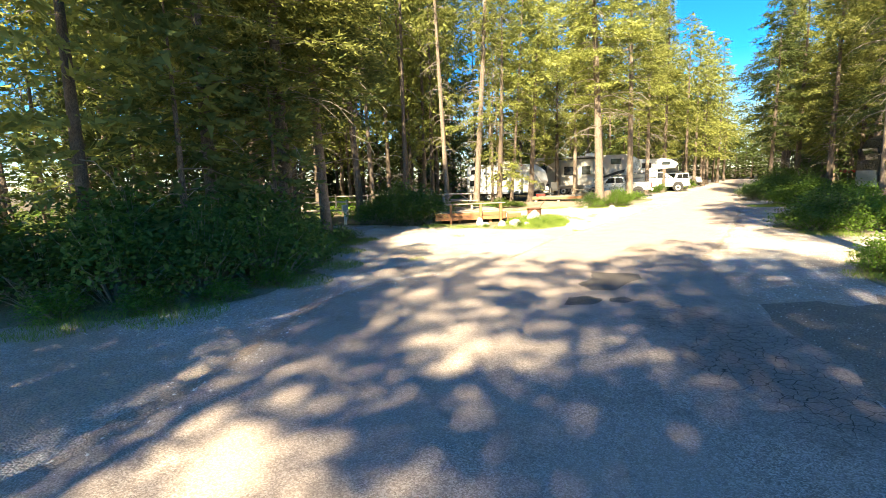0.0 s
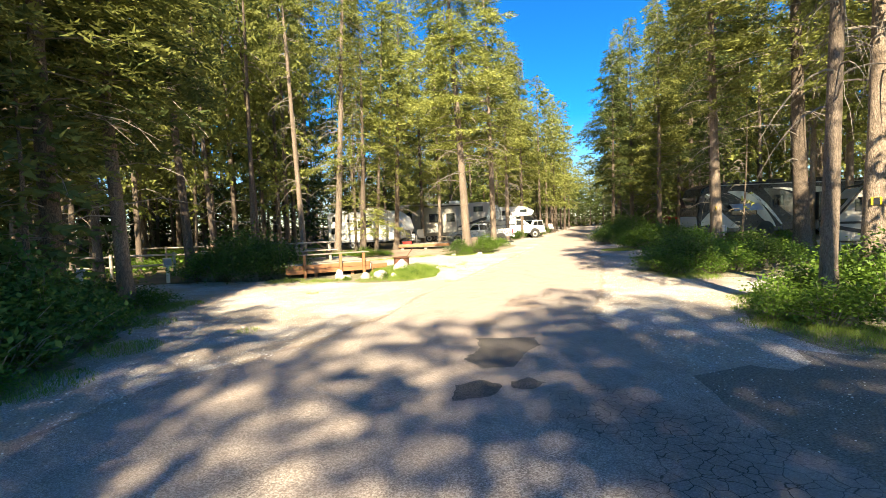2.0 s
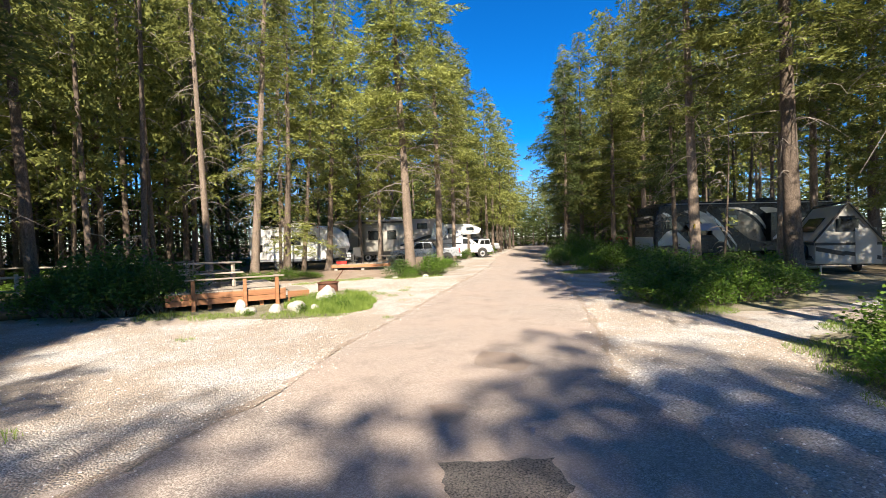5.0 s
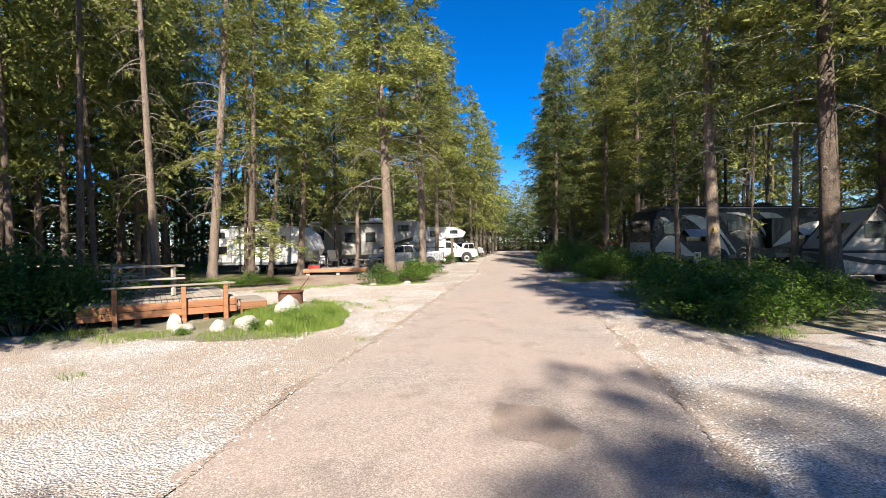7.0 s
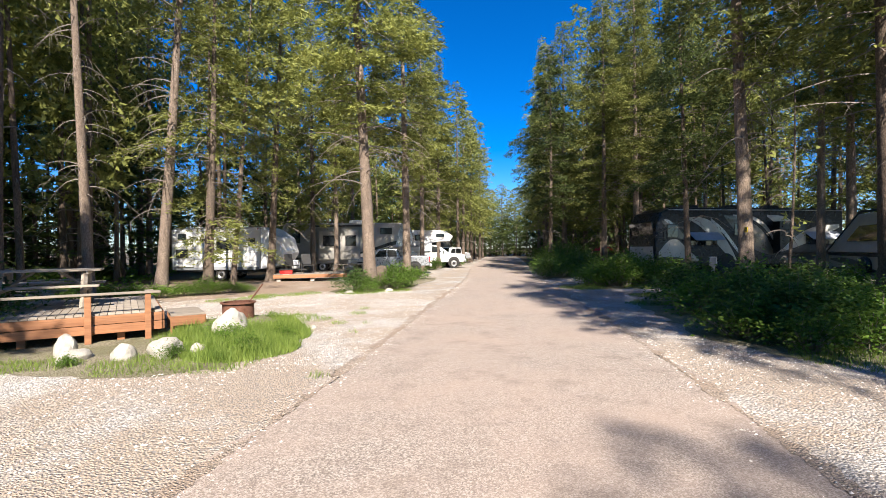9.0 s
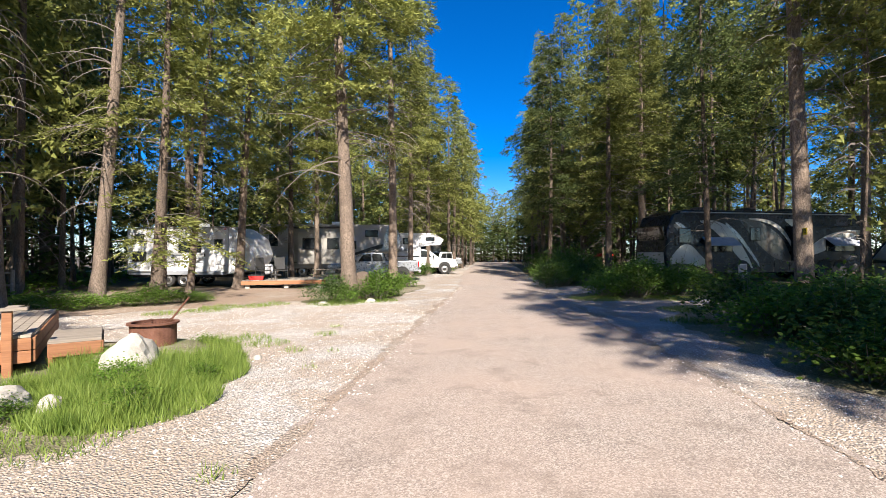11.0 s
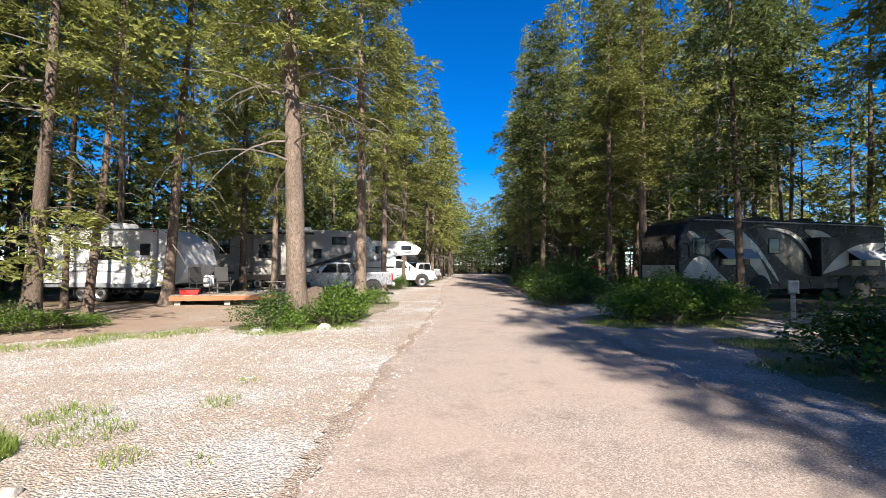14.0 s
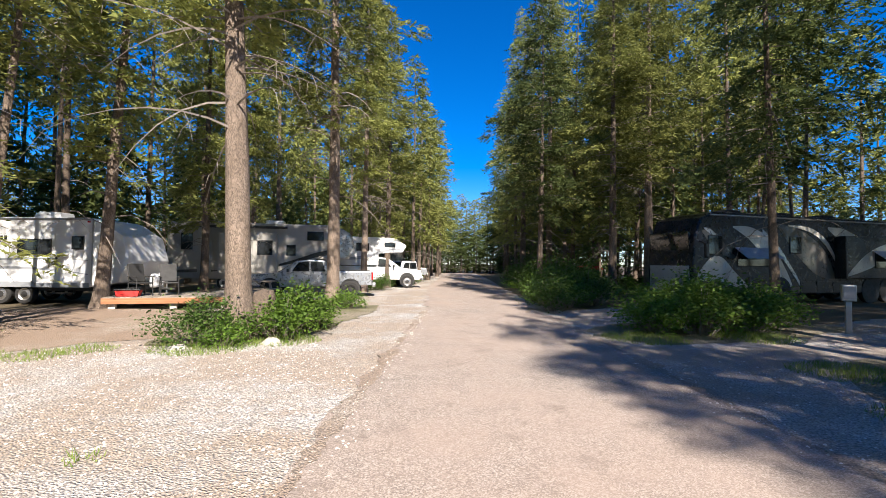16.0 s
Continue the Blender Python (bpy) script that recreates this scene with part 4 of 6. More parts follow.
thicket([(0.9, 29.9, 0.7), (1.6, 30.0, 0.7), (2.4, 30.3, 0.6), (-0.6, 29.5, 0.8), (0.2, 29.2, 0.6), (2.9, 30.6, 0.5), (-1.6, 30.4, 0.8), (-2.6, 29.2, 0.9)], "low shrubs between two camps", 8, 0.6, 0.9, (0, 3))
thicket([(17.4, 31.6, 0.9), (18.6, 32.6, 1.1), (19.4, 34.2, 1.1), (20.6, 35.4, 1.2), (20.4, 33.2, 1.2), (21.4, 37.2, 1.2), (22.6, 39.6, 1.2), (24.4, 42.4, 1.2), (26, 46, 1.3), (21.8, 34.6, 1.2), (22.8, 36.8, 1.2)], "dark roadside shrubs under the trees", 9, 0.9, 1.3, (0, 1))
thicket([(15.2, 44.8, 0.7), (15.9, 45.6, 0.7), (19.0, 50.4, 0.8), (20.6, 53.0, 0.9), (22.5, 57, 1.0)], "roadside shrubs past the vehicles", 10)
thicket([(random.Random(i).uniform(-24, -4), random.Random(i + 500).uniform(23, 44), 0.9) for i in range(34)], "undergrowth shrubs in the woods", 11, 0.6, 1.2, (2,))
thicket([(random.Random(i + 60).uniform(24, 44), random.Random(i + 700).uniform(34, 52), 1.0) for i in range(16)], "undergrowth shrubs in the woods", 12, 0.7, 1.3, (2,))
for o in BUSH:
    for c in o.children_recursive:
        bpy.data.objects.remove(c)
    bpy.data.objects.remove(o)


def grass(name, label, spots, blades, seed, tall=0.3):
    """Uncountable grass blades scattered over round spots (x, y, radius)."""
    g = np.random.default_rng(seed)
    out = []
    area = sum(r * r for _, _, r in spots)
    for x, y, r in spots:
        n = int(blades * r * r / area)
        a, q = g.uniform(0, 6.283, n), r * np.sqrt(g.uniform(0, 1, n))
        clump = 0.5 + 0.5 * np.sin(a * 3 + q * 9)
        c = np.stack((x + np.cos(a) * q, y + np.sin(a) * q, np.full(n, 0.005)), 1)
        h = tall * (0.4 + 0.7 * g.uniform(0, 1, n)) * (0.6 + 0.5 * clump) * (1.1 - 0.6 * (q / r) ** 2)
        lean = g.normal(0, 0.35, (n, 2)) * h[:, None]
        tip = c + np.stack((lean[:, 0], lean[:, 1], h), 1)
        b = g.uniform(0, 6.283, n)
        w = np.stack((np.cos(b), np.sin(b), np.zeros(n)), 1) * 0.0045 * (1 + 1.5 * tall)
        out.append(np.stack((c - w, c + w, tip), 1).reshape(-1, 3))
    ob = new(name, tri_mesh(name, np.concatenate(out), MAT_GRASS))
    return tagged(ob, label, "grass", kind="stuff")


grass("grass", "tall green grass of the planted island", [(3.5, 18.7, 0.9), (3.7, 19.8, 0.95), (3.3, 20.6, 0.8), (2.7, 19.6, 0.7), (4.2, 20.6, 0.4), (4.1, 21.4, 0.4), (2.6, 20.9, 0.5)], 30000, 41, 0.3)
grass("grass", "sparse short grass along the verges", [(8.9, 8.6, 0.7), (9.0, 7.4, 0.8), (9.6, 9.6, 0.7), (-3.2, 14.2, 0.7), (-2.8, 15.0, 0.5), (-2.2, 8.4, 0.7), (-3.2, 6.0, 0.8), (11.6, 14.6, 0.8), (13.8, 20.9, 0.6), (15.6, 22.5, 0.8), (15.4, 26.0, 0.9), (17.8, 25.2, 0.9), (7.0, 28.2, 0.9), (8.4, 28.4, 0.7), (-1.0, 19.2, 0.7), (2.2, 18.2, 0.7), (1.0, 18.6, 0.4), (9.2, 6.2, 0.8), (9.4, 5.2, 1.2), (9.2, 8.2, 0.7), (9.8, 7.2, 1.0), (10.4, 10.6, 0.8), (12.6, 11.4, 1.0), (-4.6, 5.4, 0.8), (-2.0, 10.2, 0.6), (-2.6, 12.4, 0.6), (3.2, 17.8, 0.6), (0.2, 18.6, 0.6)], 30000, 42, 0.15)
grass("grass", "small weeds in the gravel", [(3.4, 27.6, 0.6), (4.6, 28.2, 0.5), (5.9, 20.6, 0.12), (4.5, 16.6, 0.15), (6.3, 23.2, 0.15), (5.4, 19.6, 0.12), (0.4, 15.6, 0.2), (-0.2, 11.0, 0.25), (3.7, 28.3, 0.6), (4.9, 21.7, 0.4), (5.3, 20.9, 0.22), (6.0, 22.3, 0.25), (4.6, 22.4, 0.4), (2.4, 27.2, 0.5), (5.2, 28.6, 0.5)], 3200, 43, 0.13)


def undergrowth():
    """Low leafy ground cover through the woods, far past counting."""
    g = np.random.default_rng(9)
    n = 42000
    c = np.stack((g.uniform(-45, -2.5, n), g.uniform(17, 62, n), g.uniform(0.02, 0.4, n) ** 1.3), 1)
    c2 = np.stack((g.uniform(19, 60, n // 2), g.uniform(33, 62, n // 2), g.uniform(0.02, 0.4, n // 2) ** 1.3), 1)
    c = np.concatenate((c, c2))
    keep = ~((c[:, 1] < 27) & (c[:, 0] > -7)) & (np.sin(c[:, 0] * 0.9 + np.sin(c[:, 1] * 0.7) * 2) > -0.5)
    lane = (c[:, 0] - (5.9 + (c[:, 1] - 14) * 0.492))
    keep &= (np.abs(lane) > 9) & ~((lane < 0) & (lane > -17) & (c[:, 1] > 34)) & ~((c[:, 1] < 22) & (c[:, 1] > 16.5) & (c[:, 0] > -20))
    c = c[keep]
    n = len(c)
    d = g.normal(0, 1, (n, 3))
    d[:, 2] *= 0.5
    d /= np.linalg.norm(d, axis=1)[:, None]
    w = np.cross(d, g.normal(0, 0.4, (n, 3)) + np.array((0, 0, 1)))
    w /= np.linalg.norm(w, axis=1)[:, None]
    ln = 0.24 * g.uniform(0.5, 1.3, n)[:, None]
    v = np.stack((c, c + d * ln * 0.45 + w * ln * 0.3, c + d * ln, c + d * ln * 0.45 - w * ln * 0.3), 1).reshape(-1, 3)
    tagged(new("undergrowth", tri_mesh("undergrowth", v, MAT_LEAF, 4)), "low green ground cover on the forest floor", "undergrowth", kind="stuff")


undergrowth()


def inside(pts, poly):
    """Which of the points lie inside the outline."""
    x, y = pts[:, 0], pts[:, 1]
    hit = np.zeros(len(pts), bool)
    for (x0, y0), (x1, y1) in zip(poly, poly[1:] + poly[:1]):
        if y0 != y1:
            hit ^= ((y0 > y) != (y1 > y)) & (x < (x1 - x0) * (y - y0) / (y1 - y0) + x0)
    return hit


def pebbles():
    """Loose stones: thick on the gravel beside the walk, thin along the road's edges."""
    g = np.random.default_rng(4)
    fields = [(-4, 3.5, 5, 17.5, 9000), (0, 9, 17, 29, 17000), (5.6, 11, 3, 16, 9000), (9, 15, 15, 24, 5000)]
    c = np.concatenate([np.stack((g.uniform(a, b, n), g.uniform(p, q, n)), 1) for a, b, p, q, n in fields])
    c = c[inside(c, GRAVEL) & ~inside(c, ROAD) & ~inside(c, ISLAND)]
    rim = []
    for edge in (LEFT_EDGE, RIGHT_EDGE):
        for (x0, y0), (x1, y1) in zip(edge, edge[1:]):
            n = int(60 * math.hypot(x1 - x0, y1 - y0))
            f = g.uniform(0, 1, n)[:, None]
            rim.append(np.array((x0, y0)) * (1 - f) + np.array((x1, y1)) * f + g.normal(0, 0.16, (n, 2)))
    c = np.concatenate([c] + rim)
    n = len(c)
    base = np.array([(1, 0, 0), (0, 0.8, 0), (-0.9, 0.1, 0), (0.1, -0.75, 0), (0.1, 0.05, 0.55)])
    p = np.repeat(base[None], n, 0) * g.uniform(0.7, 1.3, (n, 5, 3))
    p *= (g.uniform(0.007, 0.02, n) * g.uniform(0.6, 1.3, n))[:, None, None]
    t = g.uniform(0, 6.283, n)
    ct, st = np.cos(t)[:, None], np.sin(t)[:, None]
    v = np.stack((p[..., 0] * ct - p[..., 1] * st + c[:, :1], p[..., 0] * st + p[..., 1] * ct + c[:, 1:], p[..., 2] + 0.002), 2)
    onroad = inside(c, ROAD)
    v[onroad, :, 2] += 0.012
    faces = np.array([(0, 1, 4), (1, 2, 4), (2, 3, 4), (3, 0, 4)])
    me = bpy.data.meshes.new("loose_gravel")
    me.from_pydata(v.reshape(-1, 3).tolist(), [], (faces[None] + 5 * np.arange(n)[:, None, None]).reshape(-1, 3).tolist())
    me.materials.append(MAT_PEBBLE)
    tagged(new("loose_gravel", me), "loose pale stones scattered beside the road", "gravel", kind="stuff")


pebbles()


def rock(name, x, y, size, seed, label, mat=None):
    bm = bmesh.new()
    bmesh.ops.create_icosphere(bm, subdivisions=3, radius=1.0)
    for v in bm.verts:
        q = 1 + 0.28 * noise.noise(v.co * 1.1 + Vector((seed, 0, 0))) + 0.09 * noise.noise(v.co * 3.5 + Vector((0, seed, 0)))
        v.co = Vector((v.co.x * size[0] * q, v.co.y * size[1] * q, max(-0.3, v.co.z) * size[2] * q))
    ob = mesh_ob(name, bm, mat or MAT_STONE, False)
    ob.matrix_basis = pose(x, y, size[2] * 0.22, 0, 0, seed * 47)
    return tagged(ob, label, "rock", group="rocks round the deck")


rock("boulder", 3.22, 20.1, (0.36, 0.28, 0.44), 1, "large pale boulder standing in the grass")
rock("rock", 2.4, 18.75, (0.34, 0.24, 0.24), 2, "pale rock half hidden by weeds")
rock("rock", 2.85, 18.7, (0.13, 0.12, 0.14), 3, "small pale rock at the grass edge")
rock("rock", 1.85, 18.7, (0.16, 0.14, 0.2), 4, "small white rock on the soil")
rock("rock", 1.15, 18.95, (0.3, 0.16, 0.13), 5, "flat pale rock in front of the deck")
rock("rock", 0.9, 19.35, (0.2, 0.15, 0.26), 6, "squarish pale rock beside the deck post")
rock("rock", 6.6, 28.0, (0.2, 0.12, 0.09), 7, "flat pale stone in the dirt")
rock("rock", 8.1, 28.1, (0.16, 0.1, 0.1), 8, "pale stone under the shrubs")
rock("rock", 4.75, 20.5, (0.07, 0.06, 0.05), 9, "small pale stone on the gravel")


# ---- vehicles ----
def wheel(parent, x, y, r, w, label="black tyre on a pale rim"):
    """A wheel across the y axis, with tyre and rim as pieces of it."""
    hub = part("wheel", turned([(r * 0.28, -w * 0.52), (r * 0.3, w * 0.52)], 14, axis="Y", at=(x, y, r)), MAT_TRIM, parent)
    part("tyre", turned([(r * 0.62, -w / 2), (r * 0.93, -w / 2), (r, -w * 0.32), (r, w * 0.32), (r * 0.93, w / 2), (r * 0.62, w / 2), (r * 0.62, -w / 2)], 28, axis="Y", at=(x, y, r)), MAT_RUBBER, hub, smooth=False)
    bm = turned([(0.02, -w * 0.46), (r * 0.2, -w * 0.48), (r * 0.5, -w * 0.38), (r * 0.63, -w * 0.5), (r * 0.63, w * 0.5), (r * 0.5, w * 0.38), (r * 0.2, w * 0.48), (0.02, w * 0.46)], 28, axis="Y", at=(x, y, r))
    part("rim", bm, MAT_ALLOY, hub)
    return hub


def window(parent, x, z, w, h, y, name="window", axis="y", frame_mat=None):
    """A dark pane in a rounded frame, flush on the side wall at y (or the end wall at x for axis x)."""
    sz = (w, 0.03, h) if axis == "y" else (0.03, w, h)
    c = (x, y, z)
    f = part(name, box(c, sz, 0.012), frame_mat or MAT_TRIM, parent)
    sz2 = (w - 0.07, 0.04, h - 0.07) if axis == "y" else (0.04, w - 0.07, h - 0.07)
    part("pane", box(c, sz2, 0.008), MAT_GLASS, f)
    return f


def band(parent, pts, y, mat, name="stripe", thick=0.008):
    """A painted band on a side wall: rows of (x, z low, z high), smoothed."""
    bm = bmesh.new()
    rows = []
    n = 8 * (len(pts) - 1)
    for i in range(n + 1):
        f = i / 8
        k = min(int(f), len(pts) - 2)
        u = f - k
        p = [pts[max(0, k - 1)], pts[k], pts[k + 1], pts[min(len(pts) - 1, k + 2)]]
        rows.append([0.5 * (2 * p[1][j] + (p[2][j] - p[0][j]) * u + (2 * p[0][j] - 5 * p[1][j] + 4 * p[2][j] - p[3][j]) * u * u + (3 * p[1][j] - p[0][j] - 3 * p[2][j] + p[3][j]) * u ** 3) for j in range(3)])
    a = [bm.verts.new((r[0], y, r[1])) for r in rows]
    b = [bm.verts.new((r[0], y, r[2])) for r in rows]
    for i in range(len(rows) - 1):
        bm.faces.new((a[i], a[i + 1], b[i + 1], b[i]))
    s = 1 if y > 0 else -1
    r = bmesh.ops.extrude_face_region(bm, geom=list(bm.faces))
    bmesh.ops.translate(bm, verts=[v for v in r["geom"] if isinstance(v, bmesh.types.BMVert)], vec=(0, s * thick, 0))
    bmesh.ops.recalc_face_normals(bm, faces=bm.faces)
    return part(name, bm, mat, parent)


def towards(x, y, z, dx, dy):
    """A pose whose x axis points along (dx, dy)."""
    return pose(x, y, z, 0, 0, math.degrees(math.atan2(dy, dx)))


def travel_trailer():
    # local x runs to the nose; y = -1.2 is the side with the sun on it
    t = thing("travel_trailer", towards(1.75, 40.35, 0.0, 0.91, -0.41), "white travel trailer with dark windows and grey stripes", "trailer")
    body = [(-2.9, 0.6), (2.2, 0.6), (3.1, 0.75), (3.5, 1.5), (3.25, 2.35), (2.5, 2.86), (2.2, 2.95), (-2.7, 2.95), (-2.9, 2.8)]
    part("body", prism(body, -1.2, 1.2, 0.05), MAT_WHITE, t)
    part("chassis", box((0.3, 0, 0.52), (6.2, 1.9, 0.14), 0.02), MAT_TRIM, t)
    part("skirt", box((-0.3, -1.2, 0.66), (4.9, 0.05, 0.16), 0.01), MAT_GREYSTRIPE, t)
    part("corner_trim", box((2.25, -1.215, 1.8), (0.06, 0.03, 2.2), 0.008), MAT_CHROME, t)
    part("corner_trim", box((-2.86, -1.215, 1.75), (0.06, 0.03, 2.2), 0.008), MAT_CHROME, t)
    part("roof_edge", box((-0.25, -1.215, 2.9), (5.0, 0.04, 0.06), 0.01), MAT_CHROME, t)
    part("slide_out_box", box((-2.2, -1.24, 1.78), (1.2, 0.14, 2.05), 0.02), MAT_WHITE, t)
    window(t, -2.2, 1.5, 0.72, 0.5, -1.325)
    window(t, -2.2, 2.42, 0.5, 0.36, -1.325)
    window(t, 0.3, 1.95, 1.15, 0.55, -1.215)
    window(t, 1.75, 2.1, 0.42, 0.46, -1.215)
    d = part("door", box((1.3, -1.21, 1.68), (0.62, 0.03, 1.85), 0.01), MAT_WHITE, t, "white entry door")
    part("handle", box((1.07, -1.24, 1.55), (0.06, 0.03, 0.16), 0.01), MAT_TRIM, d)
    for i in range(5):
        part("name_bar", box((-1.2 + 0.13 * i, -1.212, 2.25 + (0.04 if i == 0 else 0)), (0.09, 0.012, 0.14 if i else 0.22), 0.004), MAT_BLACK, t, "dark lettering bar")
    band(t, [(-1.7, 1.45, 1.47), (-0.6, 1.5, 1.56), (0.9, 1.55, 1.58), (2.1, 1.5, 1.52)], -1.2, MAT_GREYSTRIPE)
    band(t, [(-1.7, 1.15, 1.2), (-0.4, 1.2, 1.28), (1.0, 1.15, 1.2), (2.1, 1.02, 1.05)], -1.2, MAT_GREYSTRIPE)
    part("air_conditioner", prism([(-0.5, 2.95), (0.5, 2.95), (0.42, 3.22), (-0.3, 3.24), (-0.46, 3.12)], -0.35, 0.35, 0.03), MAT_WHITE, t, "white roof air conditioner")
    part("roof_vent", box((-2.2, 0.2, 3.0), (0.4, 0.4, 0.12), 0.03), MAT_WHITE, t)
    part("hitch", rod((3.3, 0, 0.55), (4.4, 0, 0.5), 0.05), MAT_TRIM, t)
    part("jack", rod((4.1, 0, 0.02), (4.1, 0, 0.95), 0.035), MAT_CHROME, t)
    for s in (-0.17, 0.17):
        part("propane_tank", turned([(0.02, 0.55), (0.14, 0.58), (0.155, 0.66), (0.155, 0.95), (0.1, 1.05), (0.02, 1.07)], 16, at=(3.75, s, 0)), MAT_WHITE, t, smooth=True)
    for sx in (-0.85, -0.05):
        wheel(t, sx, -1.02, 0.34, 0.22)
        wheel(t, sx, 1.02, 0.34, 0.22)
        part("fender", prism([(sx - 0.45, 0.6), (sx - 0.34, 0.78), (sx + 0.34, 0.78), (sx + 0.45, 0.6)], -1.23, -1.0, 0.02), MAT_GREYSTRIPE, t)
    part("step", box((1.3, -1.35, 0.4), (0.6, 0.3, 0.05), 0.01), MAT_TRIM, t)
    part("marker_lamp", box((2.1, -1.222, 2.82), (0.1, 0.02, 0.05), 0.006), MAT_LAMP, t)
    return t


travel_trailer()


def fifth_wheel():
    t = thing("fifth_wheel_trailer", towards(9.6, 47.6, 0.0, 0.955, -0.295), "large warm white trailer darkened for shade, with swooping dark graphics", "trailer")
    body = [(-4.8, 0.6), (2.3, 0.6), (2.5, 1.7), (4.6, 1.75), (4.95, 2.4), (4.7, 3.2), (4.0, 3.62), (-4.6, 3.65), (-4.8, 3.4)]
    part("body", prism(body, -1.25, 1.25, 0.06), MAT_CREAM_SHADED, t)
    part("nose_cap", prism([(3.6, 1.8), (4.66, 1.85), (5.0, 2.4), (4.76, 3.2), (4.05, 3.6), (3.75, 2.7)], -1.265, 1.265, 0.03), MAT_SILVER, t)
    part("slide_out_box", box((-0.6, -1.4, 2.0), (3.0, 0.5, 2.2), 0.03), MAT_CREAM_SHADED, t)
    window(t, -1.2, 2.3, 1.1, 0.8, -1.66)
    window(t, 0.3, 2.3, 0.8, 0.8, -1.66)
    window(t, 2.9, 3.0, 0.9, 0.5, -1.27)
    window(t, -3.8, 2.6, 0.6, 0.9, -1.27)
    window(t, 1.6, 2.2, 0.5, 0.6, -1.27)
    part("door", box((-2.9, -1.262, 1.7), (0.7, 0.03, 1.95), 0.01), MAT_CREAM_SHADED, t)
    band(t, [(0.95, 1.3, 1.42), (2.0, 1.55, 1.75), (3.2, 1.9, 2.15), (4.6, 2.25, 2.4)], -1.25, MAT_BLACK)
    band(t, [(0.95, 1.0, 1.05), (2.2, 1.1, 1.22), (3.4, 1.9, 1.98), (4.4, 1.98, 2.05)], -1.25, MAT_TAUPE)
    band(t, [(-4.6, 0.9, 1.05), (-3, 0.95, 1.1), (-2.2, 1.0, 1.05)], -1.25, MAT_TAUPE)
    part("awning_roll", rod((-3.6, -1.36, 3.42), (1.4, -1.36, 3.42), 0.07), MAT_TRIM, t)
    for sx in (-1.9, -0.95):
        wheel(t, sx, -1.05, 0.38, 0.24)
        wheel(t, sx, 1.05, 0.38, 0.24)
    part("air_conditioner", box((0.5, 0, 3.76), (1.0, 0.7, 0.26), 0.06), MAT_WHITE, t)
    for s in (-0.9, 0.9):
        part("landing_leg", box((2.1, s, 0.35), (0.1, 0.1, 0.7), 0.01), MAT_TRIM, t)
    part("ladder", box((-4.86, 0.8, 2.2), (0.05, 0.4, 2.3), 0.01), MAT_CHROME, t)
    return t


fifth_wheel()


def pickup(m, paint_mat, label, name="pickup_truck"):
    """A crew-cab pickup: x to the nose."""
    t = thing(name, m, label, "truck")
    cab = [(-0.75, 0.5), (2.75, 0.5), (2.9, 0.75), (2.85, 1.12), (1.55, 1.26), (0.75, 1.85), (0.1, 1.93), (-0.6, 1.9), (-0.85, 1.3)]
    part("cab", prism(cab, -0.95, 0.95, 0.06), paint_mat, t)
    part("bed", prism([(-2.9, 0.62), (-0.72, 0.55), (-0.72, 1.33), (-2.88, 1.36)], -0.96, 0.96, 0.05), paint_mat, t)
    part("bed_opening", box((-1.8, 0, 1.36), (1.9, 1.55, 0.03), 0.01), MAT_TRIM, t)
    tg = part("tailgate", box((-2.91, 0, 1.02), (0.05, 1.6, 0.6), 0.015), paint_mat, t)
    part("handle", box((-2.945, 0, 1.15), (0.02, 0.25, 0.09), 0.006), MAT_TRIM, tg)
    part("rear_bumper", box((-2.98, 0, 0.62), (0.18, 1.85, 0.2), 0.04), MAT_CHROME, t)
    part("front_bumper", box((2.92, 0, 0.6), (0.16, 1.85, 0.26), 0.05), MAT_CHROME, t)
    part("grille", box((2.9, 0, 0.92), (0.06, 1.2, 0.3), 0.02), MAT_TRIM, t)
    for s in (-1, 1):
        part("tail_lamp", box((-2.9, s * 0.88, 1.1), (0.08, 0.16, 0.4), 0.02), MAT_LAMP, t, "red tail lamp")
        part("headlamp", box((2.82, s * 0.78, 0.95), (0.12, 0.28, 0.2), 0.03), MAT_CHROME, t)
        part("side_glass", prism([(0.95, 1.32), (0.62, 1.78), (0.15, 1.83), (0.12, 1.32)], s * 0.962 - 0.012, s * 0.962 + 0.012), MAT_GLASS, t, "dark side window")
        part("side_glass", prism([(0.02, 1.32), (0.05, 1.83), (-0.5, 1.81), (-0.64, 1.32)], s * 0.962 - 0.012, s * 0.962 + 0.012), MAT_GLASS, t, "dark side window")
        mi = part("wing_mirror", box((1.1, s * 1.08, 1.36), (0.1, 0.22, 0.18), 0.03), MAT_TRIM, t)
        for x in (0.7, -0.28):
            part("door_handle", box((x - 0.45, s * 0.965, 1.18), (0.18, 0.03, 0.04), 0.008), MAT_TRIM, t)
        for x in (1.95, -1.85):
            part("wheel_arch", turned([(0.02, -0.06), (0.47, -0.06), (0.47, 0.06), (0.02, 0.06)], 24, axis="Y", at=(x, s * 0.91, 0.5)), MAT_TRIM, t)
            wheel(t, x, s * 0.88, 0.4, 0.26)
    part("windscreen", prism([(1.56, 1.285), (1.5, 1.31), (0.82, 1.82), (0.78, 1.86)], -0.8, 0.8), MAT_GLASS, t)
    part("rear_glass", prism([(-0.86, 1.36), (-0.64, 1.86), (-0.67, 1.86), (-0.89, 1.36)], -0.65, 0.65), MAT_GLASS, t)
    return t


pickup(towards(11.2, 41.2, 0, -0.955, 0.295) @ Matrix.Diagonal((0.92, 0.92, 0.86, 1)), MAT_SILVER, "silver pickup truck parked with its tailgate to the road")
